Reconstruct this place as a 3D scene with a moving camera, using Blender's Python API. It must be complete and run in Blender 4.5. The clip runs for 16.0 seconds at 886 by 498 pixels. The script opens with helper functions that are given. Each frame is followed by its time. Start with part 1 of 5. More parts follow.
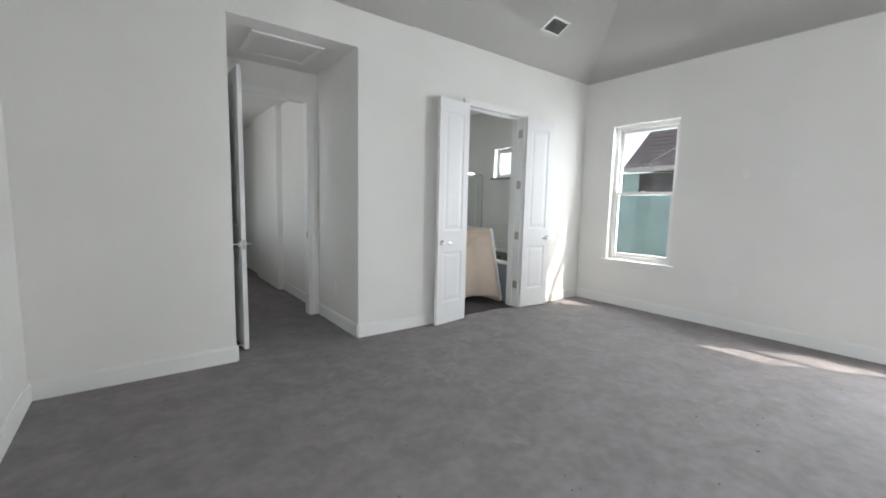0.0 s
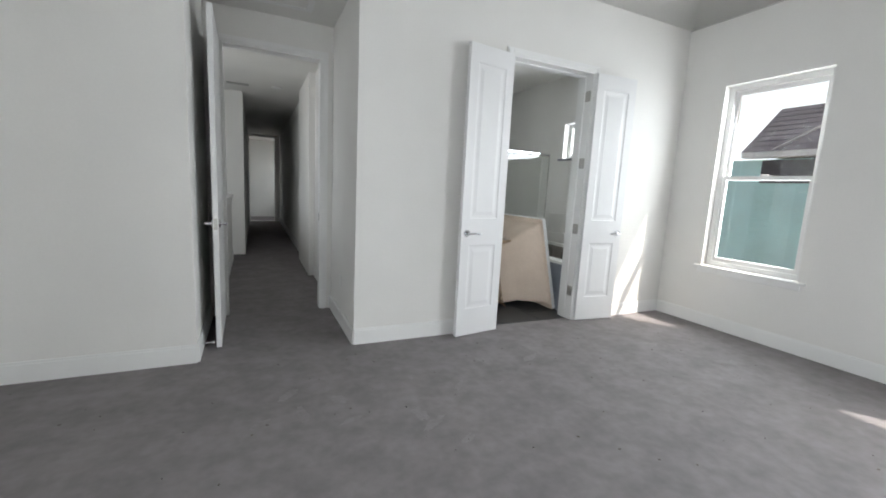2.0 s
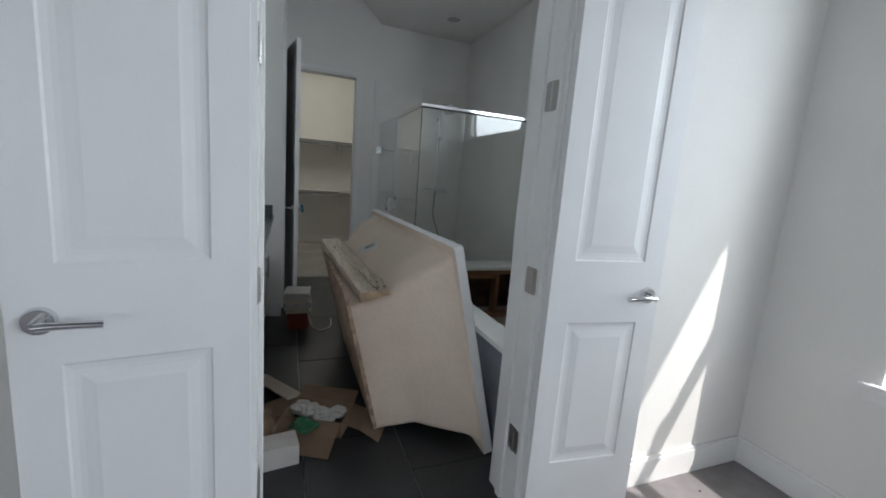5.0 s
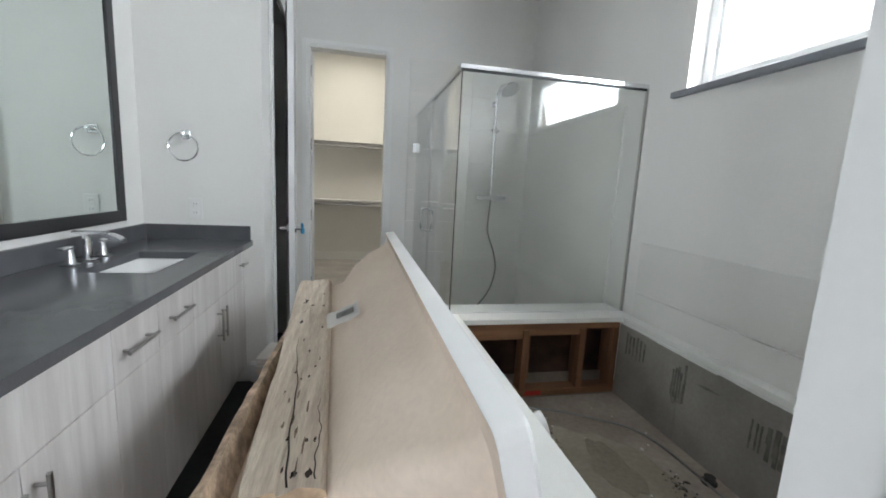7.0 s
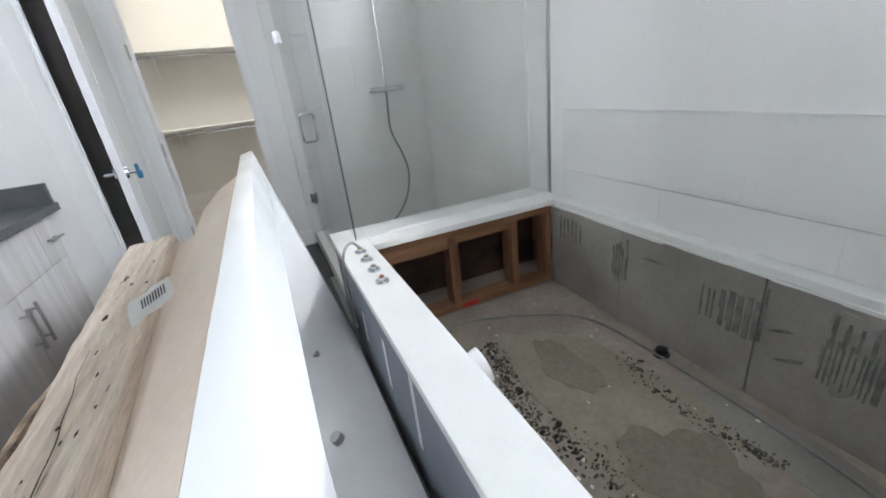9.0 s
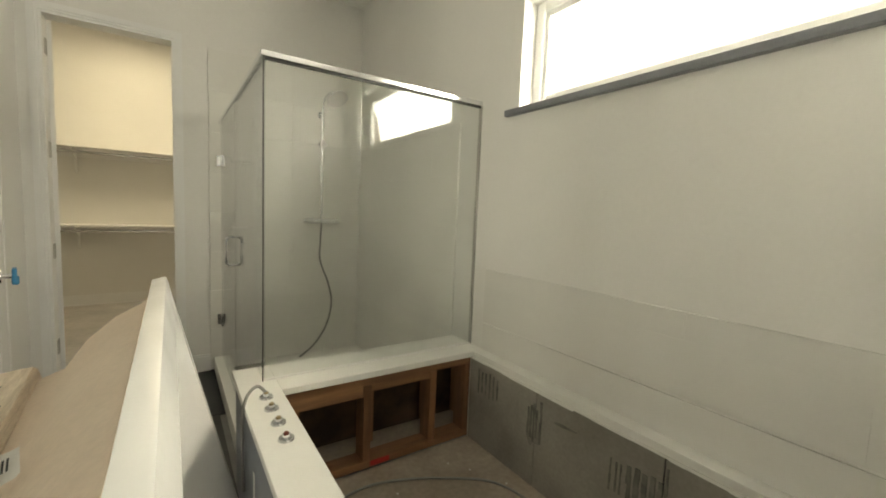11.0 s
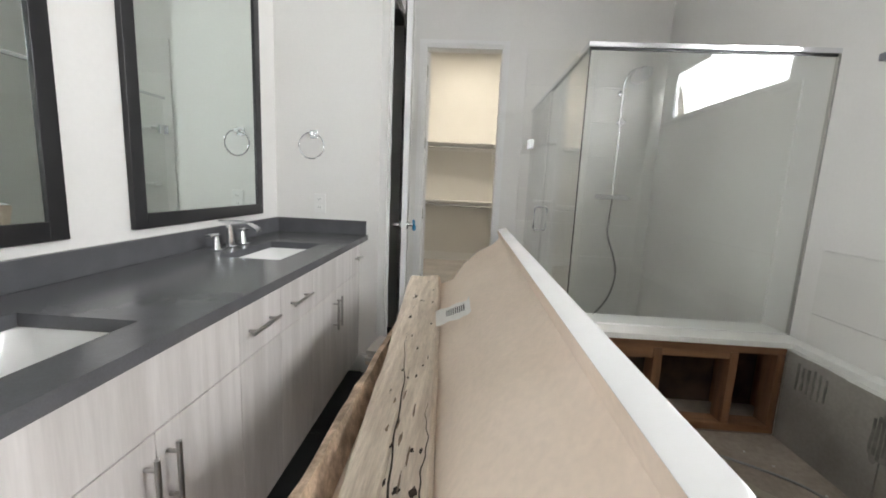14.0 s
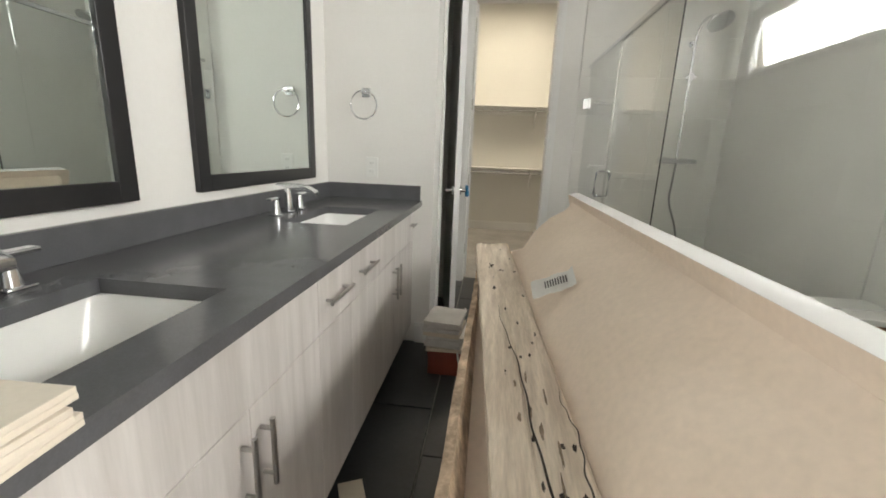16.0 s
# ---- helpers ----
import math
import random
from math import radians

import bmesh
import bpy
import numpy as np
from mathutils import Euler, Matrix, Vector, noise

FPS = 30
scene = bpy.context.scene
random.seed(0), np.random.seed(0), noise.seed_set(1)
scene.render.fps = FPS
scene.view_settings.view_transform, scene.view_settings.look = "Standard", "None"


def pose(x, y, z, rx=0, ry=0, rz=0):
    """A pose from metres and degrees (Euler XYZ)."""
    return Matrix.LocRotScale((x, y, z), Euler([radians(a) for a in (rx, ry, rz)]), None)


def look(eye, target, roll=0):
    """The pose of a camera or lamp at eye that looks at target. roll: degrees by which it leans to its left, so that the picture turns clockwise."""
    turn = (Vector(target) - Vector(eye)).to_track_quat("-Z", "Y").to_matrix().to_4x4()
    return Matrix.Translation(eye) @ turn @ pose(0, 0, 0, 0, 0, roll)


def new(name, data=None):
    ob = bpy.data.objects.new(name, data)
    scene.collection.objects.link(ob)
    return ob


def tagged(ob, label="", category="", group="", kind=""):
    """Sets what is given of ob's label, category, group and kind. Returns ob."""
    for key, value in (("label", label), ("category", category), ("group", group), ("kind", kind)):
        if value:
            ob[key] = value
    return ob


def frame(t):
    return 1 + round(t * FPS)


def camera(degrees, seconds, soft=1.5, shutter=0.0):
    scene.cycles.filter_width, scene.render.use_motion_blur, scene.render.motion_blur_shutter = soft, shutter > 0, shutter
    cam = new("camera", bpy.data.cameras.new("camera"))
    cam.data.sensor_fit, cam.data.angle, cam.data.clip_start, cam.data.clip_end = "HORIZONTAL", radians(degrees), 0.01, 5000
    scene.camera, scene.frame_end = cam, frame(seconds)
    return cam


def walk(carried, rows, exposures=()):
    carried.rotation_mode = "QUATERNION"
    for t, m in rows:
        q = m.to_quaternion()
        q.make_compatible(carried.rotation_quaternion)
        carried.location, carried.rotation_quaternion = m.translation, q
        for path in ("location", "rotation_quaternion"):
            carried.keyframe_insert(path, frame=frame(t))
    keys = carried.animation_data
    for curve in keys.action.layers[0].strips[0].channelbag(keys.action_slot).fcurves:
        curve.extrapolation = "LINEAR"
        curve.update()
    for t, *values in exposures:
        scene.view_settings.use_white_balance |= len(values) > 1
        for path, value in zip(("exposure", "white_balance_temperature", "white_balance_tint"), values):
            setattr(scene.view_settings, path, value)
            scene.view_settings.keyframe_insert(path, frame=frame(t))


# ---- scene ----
cam = camera(95.1, 16.0, soft=1.8)
PATH = [
    (0, (-5.257, -3.591, 1.321), (-4.057, -2.005, 1.105), 1.3),
    (0.5, (-5.204, -3.601, 1.334), (-4.138, -1.926, 1.094), 0.9),
    (1, (-5.001, -3.488, 1.317), (-3.962, -1.794, 1.099), 1.5),
    (1.5, (-4.671, -3.275, 1.291), (-3.671, -1.559, 1.057), 2.7),
    (2, (-4.277, -3.122, 1.268), (-3.434, -1.331, 0.981), 2.9),
    (2.5, (-3.869, -2.924, 1.277), (-3.051, -1.124, 0.978), 2.9),
    (3, (-3.439, -2.647, 1.289), (-2.591, -0.858, 1.004), 2.8),
    (5.5, (-1.958, -0.885, 1.273), (-1.362, 0.997, 0.948), 5.7),
    (6, (-1.814, -0.601, 1.302), (-1.423, 1.335, 0.989), 5.8),
    (6.5, (-1.728, -0.279, 1.284), (-1.322, 1.655, 0.975), 4.7),
    (7, (-1.653, -0.042, 1.277), (-1.237, 1.89, 0.971), 2.9),
    (7.5, (-1.554, 0.149, 1.307), (-1.124, 2.055, 0.881), -0.1),
    (8, (-1.447, 0.258, 1.236), (-0.954, 2.089, 0.601), -2.4),
    (10.3, (-1.412, 0.35, 1.187), (-0.34, 1.877, 0.466), -1.4),
    (10.5, (-1.428, 0.351, 1.205), (-0.232, 1.863, 0.671), 1.0),
    (10.8, (-1.454, 0.35, 1.255), (-0.246, 1.919, 0.973), 2.2),
    (11, (-1.442, 0.343, 1.304), (-0.328, 1.995, 1.124), 2.4),
    (11.5, (-1.487, 0.366, 1.361), (-0.483, 2.096, 1.335), 3.3),
    (12, (-1.476, 0.336, 1.393), (-0.539, 2.103, 1.414), 3.0),
    (12.5, (-1.493, 0.321, 1.404), (-0.668, 2.143, 1.424), 2.5),
    (13, (-1.45, 0.312, 1.352), (-0.941, 2.245, 1.31), 2.8),
    (13.5, (-1.565, 0.216, 1.31), (-1.347, 2.194, 1.11), 2.7),
    (14, (-1.673, 0.089, 1.224), (-1.772, 2.062, 0.913), 2.6),
    (14.5, (-1.813, -0.036, 1.221), (-2.102, 1.891, 0.771), 3.1),
    (15, (-1.932, -0.114, 1.147), (-2.277, 1.787, 0.631), 1.5),
    (15.2, (-1.948, -0.112, 1.141), (-2.292, 1.783, 0.603), 2.0),
    (15.5, (-1.935, -0.04, 1.139), (-2.252, 1.854, 0.58), 1.9),
    (16, (-1.868, 0.195, 1.18), (-2.083, 2.129, 0.717), 2.3),
]
walk(cam, [(t, look(eye, target, roll)) for t, eye, target, roll in PATH],
     exposures=[(0, 0.4, 6750, 10), (3.2, 0.45, 6600, 10), (5.0, -0.2, 6300, 10), (6.0, -0.1, 6700, 11), (6.5, 0.6, 6700, 11), (7.0, 1.05, 6500, 11), (8.0, 1.55, 6450, 13),
                (10.3, 1.6, 6050, 14), (10.7, 1.45, 6200, 12), (11.1, 1.0, 10000, 6), (12.8, 0.9, 10800, 6), (13.3, 1.0, 8600, 9), (13.8, 1.3, 7000, 14), (14.5, 1.3, 7000, 14), (15, 0.95, 7500, 12), (15.5, 0.95, 7400, 12), (16, 1.25, 7600, 12)])

# ---- world, sun, large lights ----
SUN_TO = Vector((0.745, -1.0, 1.49)).normalized()
world = bpy.data.worlds.new("sky")
scene.world = world
world.use_nodes = True
wn = world.node_tree
sky = wn.nodes.new("ShaderNodeTexSky")
sky.sky_type, sky.sun_disc = "NISHITA", False
sky.sun_elevation, sky.sun_rotation = math.asin(SUN_TO.z), math.atan2(SUN_TO.x, SUN_TO.y)
sky.dust_density, sky.air_density, sky.ozone_density = 9.0, 1.0, 0.3
wn.links.new(sky.outputs[0], wn.nodes["Background"].inputs[0])
wn.nodes["Background"].inputs[1].default_value = 0.15
sun = new("sun", bpy.data.lights.new("sun", "SUN"))
sun.data.energy, sun.data.angle, sun.data.color = 5.0, radians(0.6), (1.0, 0.95, 0.88)
sun.matrix_world = look(SUN_TO * 20, (0, 0, 0))


def area(name, at, aim, sx, sy, watts, colour):
    lamp = new(name, bpy.data.lights.new(name, "AREA"))
    lamp.data.shape, lamp.data.size, lamp.data.size_y = "RECTANGLE", sx, sy
    lamp.data.energy, lamp.data.color = watts, colour
    lamp.matrix_world = look(at, aim)
    return lamp


DAY = (0.86, 0.93, 1.0)
area("daylight_stand_in", (0.22, -0.88, 1.53), (-3, -0.88, 0.9), 0.8, 1.7, 34, DAY)
area("daylight_stand_in", (0.22, -3.65, 1.53), (-3, -3.65, 0.9), 0.8, 1.7, 95, DAY)
area("daylight_stand_in", (0.22, 1.05, 2.08), (-3, 1.05, 1.3), 1.45, 0.5, 33, DAY)
# fill lamp in an added, unseen west opening; brightens east wall and ceiling
area("daylight_stand_in", (-6.0, -4.9, 1.53), (-3, -4.9, 1.6), 1.5, 1.7, 88, DAY)
# added fill that brightens the far room seen through the hall end
area("daylight_stand_in", (-2.95, 12.1, 1.45), (-4.5, 12.6, 1.0), 1.1, 1.6, 5, DAY)
area("closet_lamp", (-1.7, 5.7, 3.22), (-1.7, 5.7, 0), 0.5, 0.5, 11, (1.0, 0.95, 0.81))
# added fill for the dark hall, from a hidden opening beside the stairs
area("daylight_stand_in", (-6.12, 2.3, 1.9), (-4, 2.3, 1.2), 1.5, 1.3, 16, DAY)


# ---- materials ----
def mat(name, colour, rough=0.6, metal=0.0, vary=0.06, scale=6.0, grain=0.02, gscale=120.0, bump=0.0, bscale=200.0,
        second=None, stretch=(1, 1, 1), spec=0.5, per_object=0.0):
    m = bpy.data.materials.new(name)
    m.use_nodes = True
    nt = m.node_tree
    b = nt.nodes["Principled BSDF"]
    b.inputs["Roughness"].default_value, b.inputs["Metallic"].default_value = rough, metal
    b.inputs["Specular IOR Level"].default_value = spec
    tc = nt.nodes.new("ShaderNodeTexCoord")
    mp = nt.nodes.new("ShaderNodeMapping")
    mp.inputs["Scale"].default_value = stretch
    nt.links.new(tc.outputs["Object"], mp.inputs[0])

    def noise_at(sc, detail=4.0):
        n = nt.nodes.new("ShaderNodeTexNoise")
        n.inputs["Scale"].default_value, n.inputs["Detail"].default_value = sc, detail
        nt.links.new(mp.outputs[0], n.inputs["Vector"])
        return n
    dark = second or tuple(max(0, c * (1 - vary * 2.2)) for c in colour)
    n1 = noise_at(scale)
    ramp = nt.nodes.new("ShaderNodeValToRGB")
    ramp.color_ramp.elements[0].position, ramp.color_ramp.elements[1].position = 0.36, 0.64
    ramp.color_ramp.elements[0].color, ramp.color_ramp.elements[1].color = (*dark, 1), (*colour, 1)
    nt.links.new(n1.outputs[0], ramp.inputs[0])
    n2 = noise_at(gscale, 2.0)
    mr = nt.nodes.new("ShaderNodeMapRange")
    mr.inputs["To Min"].default_value, mr.inputs["To Max"].default_value = 1 - grain * 3, 1 + grain * 3
    nt.links.new(n2.outputs[0], mr.inputs[0])
    mix = nt.nodes.new("ShaderNodeMix")
    mix.data_type, mix.blend_type = "RGBA", "MULTIPLY"
    mix.inputs[0].default_value = 1
    nt.links.new(ramp.outputs[0], mix.inputs[6])
    nt.links.new(mr.outputs[0], mix.inputs[7])
    out = mix.outputs[2]
    if per_object:
        info = nt.nodes.new("ShaderNodeObjectInfo")
        r2 = nt.nodes.new("ShaderNodeMapRange")
        r2.inputs["To Min"].default_value, r2.inputs["To Max"].default_value = 1 - per_object, 1 + per_object
        nt.links.new(info.outputs["Random"], r2.inputs[0])
        mix2 = nt.nodes.new("ShaderNodeMix")
        mix2.data_type, mix2.blend_type = "RGBA", "MULTIPLY"
        mix2.inputs[0].default_value = 1
        nt.links.new(out, mix2.inputs[6])
        nt.links.new(r2.outputs[0], mix2.inputs[7])
        out = mix2.outputs[2]
    nt.links.new(out, b.inputs["Base Color"])
    rr = nt.nodes.new("ShaderNodeMapRange")
    rr.inputs["To Min"].default_value, rr.inputs["To Max"].default_value = rough * 0.85, min(1, rough * 1.15)
    nt.links.new(n1.outputs[0], rr.inputs[0])
    nt.links.new(rr.outputs[0], b.inputs["Roughness"])
    if bump:
        n3 = noise_at(bscale, 3.0)
        bp = nt.nodes.new("ShaderNodeBump")
        bp.inputs["Strength"].default_value, bp.inputs["Distance"].default_value = bump, 0.004
        nt.links.new(n3.outputs[0], bp.inputs["Height"])
        nt.links.new(bp.outputs[0], b.inputs["Normal"])
    return m


def glass_mat(name, tint, rough=0.0, gloss=0.05):
    m = bpy.data.materials.new(name)
    m.use_nodes = True
    nt = m.node_tree
    nt.nodes.remove(nt.nodes["Principled BSDF"])
    tr = nt.nodes.new("ShaderNodeBsdfTransparent")
    tr.inputs[0].default_value = (*tint, 1)
    gl = nt.nodes.new("ShaderNodeBsdfGlossy")
    gl.inputs["Roughness"].default_value = rough
    lw = nt.nodes.new("ShaderNodeLayerWeight")
    lw.inputs[0].default_value = 0.5
    pw = nt.nodes.new("ShaderNodeMath")
    pw.operation = "POWER"
    pw.inputs[1].default_value = 5.0
    ma = nt.nodes.new("ShaderNodeMath")
    ma.operation = "MULTIPLY_ADD"
    ma.inputs[1].default_value, ma.inputs[2].default_value = 0.92, gloss
    mx = nt.nodes.new("ShaderNodeMixShader")
    nt.links.new(lw.outputs["Facing"], pw.inputs[0])
    nt.links.new(pw.outputs[0], ma.inputs[0])
    nt.links.new(ma.outputs[0], mx.inputs[0])
    nt.links.new(tr.outputs[0], mx.inputs[1])
    nt.links.new(gl.outputs[0], mx.inputs[2])
    nt.links.new(mx.outputs[0], nt.nodes["Material Output"].inputs[0])
    return m


M_WALL = mat("wall_paint", (0.80, 0.79, 0.765), 0.75, vary=0.02, scale=1.3, grain=0.008, gscale=60, bump=0.12, bscale=160)
M_CEIL = mat("ceiling_paint", (0.80, 0.79, 0.76), 0.85, vary=0.02, scale=1.1, grain=0.01, gscale=80, bump=0.2, bscale=120)
M_TRIM = mat("trim_paint", (0.83, 0.83, 0.82), 0.38, vary=0.015, scale=3, grain=0.006, bump=0.04, bscale=90)
M_DOOR = mat("door_paint", (0.80, 0.80, 0.80), 0.4, vary=0.02, scale=2, grain=0.006, bump=0.05, bscale=70)
M_DARKDOOR = mat("dark_door_edge", (0.05, 0.055, 0.06), 0.5, vary=0.05)
M_CONC = mat("gypsum_underlay", (0.255, 0.234, 0.24), 0.85, vary=0.09, scale=4.5, grain=0.07, gscale=14, bump=0.3, bscale=22)
M_CLOSETFLOOR = mat("dusty_closet_floor", (0.46, 0.435, 0.415), 0.85, vary=0.08, scale=3, grain=0.05, gscale=20, bump=0.2, bscale=25)
M_TILEF = mat("slate_floor_tile", (0.040, 0.044, 0.048), 0.42, vary=0.16, scale=3.0, grain=0.08, gscale=60, bump=0.15, bscale=40, per_object=0.12)
M_GROUT = mat("floor_grout", (0.30, 0.30, 0.29), 0.9)
M_WTILE = mat("wall_tile", (0.75, 0.74, 0.71), 0.3, vary=0.02, scale=2, grain=0.005, per_object=0.012)
M_SHTILE = mat("shower_tile", (0.80, 0.79, 0.755), 0.3, vary=0.04, scale=1.6, grain=0.01, per_object=0.012)
M_WGROUT = mat("wall_grout", (0.66, 0.65, 0.62), 0.9)
M_QUARTZG = mat("grey_quartz", (0.105, 0.107, 0.115), 0.22, vary=0.05, scale=14, grain=0.05, gscale=300)
M_QUARTZW = mat("white_quartz", (0.80, 0.80, 0.77), 0.3, vary=0.02, scale=5, grain=0.01)
M_SILLSTONE = mat("grey_stone_sill", (0.22, 0.23, 0.26), 0.35, vary=0.05, scale=12, grain=0.04)
M_CAB = mat("pale_wood_laminate", (0.66, 0.63, 0.61), 0.45, scale=7, grain=0.03, gscale=60, second=(0.54, 0.51, 0.49), stretch=(3, 3, 0.22), per_object=0.03)
M_CABBODY = mat("cabinet_carcass", (0.30, 0.285, 0.27), 0.6, scale=7, stretch=(3, 3, 0.3))
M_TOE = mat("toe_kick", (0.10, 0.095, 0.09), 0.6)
M_CHROME = mat("chrome", (0.75, 0.76, 0.78), 0.12, 1.0, vary=0.01, grain=0)
M_NICKEL = mat("satin_nickel", (0.48, 0.47, 0.45), 0.32, 1.0, vary=0.03, grain=0.02)
M_PORC = mat("white_porcelain", (0.83, 0.83, 0.81), 0.1, vary=0.01, grain=0)
M_BLACK = mat("black_frame", (0.018, 0.018, 0.02), 0.35, vary=0.1)
M_SHELL = mat("fibreglass_back", (0.80, 0.67, 0.56), 0.62, scale=4, second=(0.74, 0.61, 0.50), grain=0.03, gscale=70, bump=0.45, bscale=20)
M_ACRYL = mat("white_acrylic", (0.82, 0.82, 0.81), 0.22, vary=0.02, scale=5, grain=0.005)
M_OSB = mat("raw_board_edge", (0.62, 0.46, 0.33), 0.85, vary=0.25, scale=22, grain=0.12, gscale=140, bump=0.5, bscale=90)
M_LOG = mat("weathered_timber", (0.74, 0.64, 0.53), 0.85, scale=9, second=(0.56, 0.46, 0.37), grain=0.08, gscale=60, bump=0.9, bscale=25, stretch=(6, 0.5, 6))
M_KNOT = mat("timber_knot", (0.05, 0.032, 0.022), 0.9, vary=0.3, scale=40)
M_SPLIT = mat("splintered_timber", (0.30, 0.215, 0.15), 0.9, vary=0.3, scale=40, bump=0.5, bscale=60)
M_ENDGRAIN = mat("timber_end_grain", (0.62, 0.45, 0.30), 0.85, vary=0.15, scale=30, bump=0.4, bscale=60)
M_STUD = mat("stud_timber", (0.25, 0.12, 0.06), 0.75, vary=0.15, scale=8, stretch=(4, 4, 0.4), bump=0.2, bscale=40)
M_STUDH = mat("header_timber", (0.31, 0.155, 0.078), 0.75, vary=0.15, scale=8, stretch=(0.4, 4, 4), bump=0.2, bscale=40)
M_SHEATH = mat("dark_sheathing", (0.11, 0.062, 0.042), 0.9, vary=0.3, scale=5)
M_CEMENT = mat("cement_board", (0.34, 0.32, 0.285), 0.9, vary=0.12, scale=3.2, grain=0.05, gscale=70, bump=0.3, bscale=60)
M_ADHES = mat("dry_adhesive", (0.215, 0.205, 0.185), 0.9, vary=0.2, scale=20, bump=0.4, bscale=50)
M_ADHGREEN = mat("greenish_adhesive", (0.17, 0.20, 0.165), 0.9, vary=0.2, scale=20, bump=0.3, bscale=50)
M_ADHPATCH = mat("smeared_adhesive", (0.305, 0.29, 0.262), 0.9, vary=0.15, scale=14, bump=0.4, bscale=50)
M_PIT = mat("mortar_bed", (0.42, 0.36, 0.30), 0.92, scale=2.6, second=(0.30, 0.25, 0.205), grain=0.08, gscale=40, bump=0.6, bscale=25)
M_PITDARK = mat("damp_mortar", (0.27, 0.24, 0.185), 0.85, vary=0.1, scale=5, grain=0.08, gscale=50, bump=0.5, bscale=30)
M_CRUMB = mat("broken_mortar", (0.185, 0.165, 0.135), 0.95, vary=0.4, scale=30, bump=0.8, bscale=40)
M_SLATEFRONT = mat("blue_grey_deck_front", (0.23, 0.25, 0.29), 0.5, vary=0.12, scale=4, grain=0.03)
M_CARD = mat("cardboard", (0.46, 0.34, 0.235), 0.9, vary=0.08, scale=6, grain=0.03, bump=0.15, bscale=60)
M_CARDIN = mat("cardboard_inside", (0.50, 0.37, 0.26), 0.9, vary=0.06, scale=6, grain=0.03)
M_PAPER = mat("crumpled_paper", (0.74, 0.72, 0.69), 0.9, vary=0.05, scale=9)
M_CERAM = mat("beige_ceramic_tile", (0.74, 0.66, 0.56), 0.4, vary=0.04, scale=4, grain=0.02, per_object=0.05)
M_RED = mat("red_box", (0.26, 0.06, 0.035), 0.7, vary=0.1)
M_BLUE = mat("blue_tape", (0.02, 0.22, 0.42), 0.5, vary=0.05)
M_GREEN = mat("green_plastic_film", (0.03, 0.20, 0.09), 0.3, vary=0.1)
M_INK = mat("printed_ink", (0.06, 0.06, 0.06), 0.8)
M_REDSPRAY = mat("red_marking", (0.55, 0.04, 0.03), 0.8)
M_BRASS = mat("valve_brass", (0.45, 0.36, 0.22), 0.35, 1.0)
M_RUBBER = mat("black_plastic", (0.02, 0.02, 0.02), 0.5)
M_PLATE = mat("switch_plate", (0.80, 0.80, 0.78), 0.35, vary=0.01)
M_HOSE = mat("metal_hose", (0.30, 0.30, 0.29), 0.4, 0.8)
M_LENS = mat("frosted_lens", (0.42, 0.42, 0.40), 0.5)
M_TEAL = mat("teal_sheathing", (0.50, 0.80, 0.81), 0.8, vary=0.05, scale=1.2, grain=0.02)
M_ROOF = mat("asphalt_shingle", (0.085, 0.078, 0.10), 0.9, vary=0.2, scale=3, grain=0.15, gscale=20, per_object=0.1)
M_FASCIA = mat("white_fascia", (0.80, 0.80, 0.80), 0.5)
M_GRASS = mat("bare_ground", (0.17, 0.14, 0.10), 0.95, vary=0.3, scale=0.5, grain=0.1, gscale=8)
M_SIDING = mat("outer_wall", (0.55, 0.54, 0.52), 0.8)
M_GLASS = glass_mat("clear_glass", (0.98, 0.99, 0.985))
M_PANE = glass_mat("window_pane", (0.97, 0.985, 0.985))
M_MIRROR = mat("mirror_silver", (0.80, 0.86, 0.83), 0.01, 1.0, vary=0, grain=0)

# ---- building helpers ----
WM = {}


def box(bm, x0, x1, y0, y1, z0, z1, bevel=0.0):
    """A box between the given bounds, with rounded edges if bevel."""
    x0, x1, y0, y1, z0, z1 = min(x0, x1), max(x0, x1), min(y0, y1), max(y0, y1), min(z0, z1), max(z0, z1)
    geo = bmesh.ops.create_cube(bm, size=1, matrix=Matrix.LocRotScale(
        ((x0 + x1) / 2, (y0 + y1) / 2, (z0 + z1) / 2), None, (x1 - x0, y1 - y0, z1 - z0)))
    if bevel:
        edges = {e for v in geo["verts"] for e in v.link_edges}
        bmesh.ops.bevel(bm, geom=list(edges), offset=bevel, segments=2, affect="EDGES", profile=0.5)
    return bm


def B(*bounds, bevel=0.0):
    return box(bmesh.new(), *bounds, bevel=bevel)


def cyl(bm, p, q, r, r2=None, seg=16):
    p, q = Vector(p), Vector(q)
    m = Matrix.Translation((p + q) / 2) @ (q - p).to_track_quat("Z", "Y").to_matrix().to_4x4()
    bmesh.ops.create_cone(bm, cap_ends=True, segments=seg, radius1=r, radius2=r if r2 is None else r2, depth=(q - p).length, matrix=m)
    return bm


def tube(points, r, seg=10):
    """A swept round tube through points."""
    bm = bmesh.new()
    pts = [Vector(p) for p in points]
    rings = []
    for i, p in enumerate(pts):
        d = (pts[min(i + 1, len(pts) - 1)] - pts[max(i - 1, 0)]).normalized()
        q = d.to_track_quat("Z", "Y")
        rings.append([bm.verts.new(p + q @ Vector((r * math.cos(a), r * math.sin(a), 0))) for a in [2 * math.pi * k / seg for k in range(seg)]])
    for a, b in zip(rings, rings[1:]):
        for k in range(seg):
            bm.faces.new((a[k], a[(k + 1) % seg], b[(k + 1) % seg], b[k]))
    bm.faces.new(rings[0][::-1])
    bm.faces.new(rings[-1])
    return bm


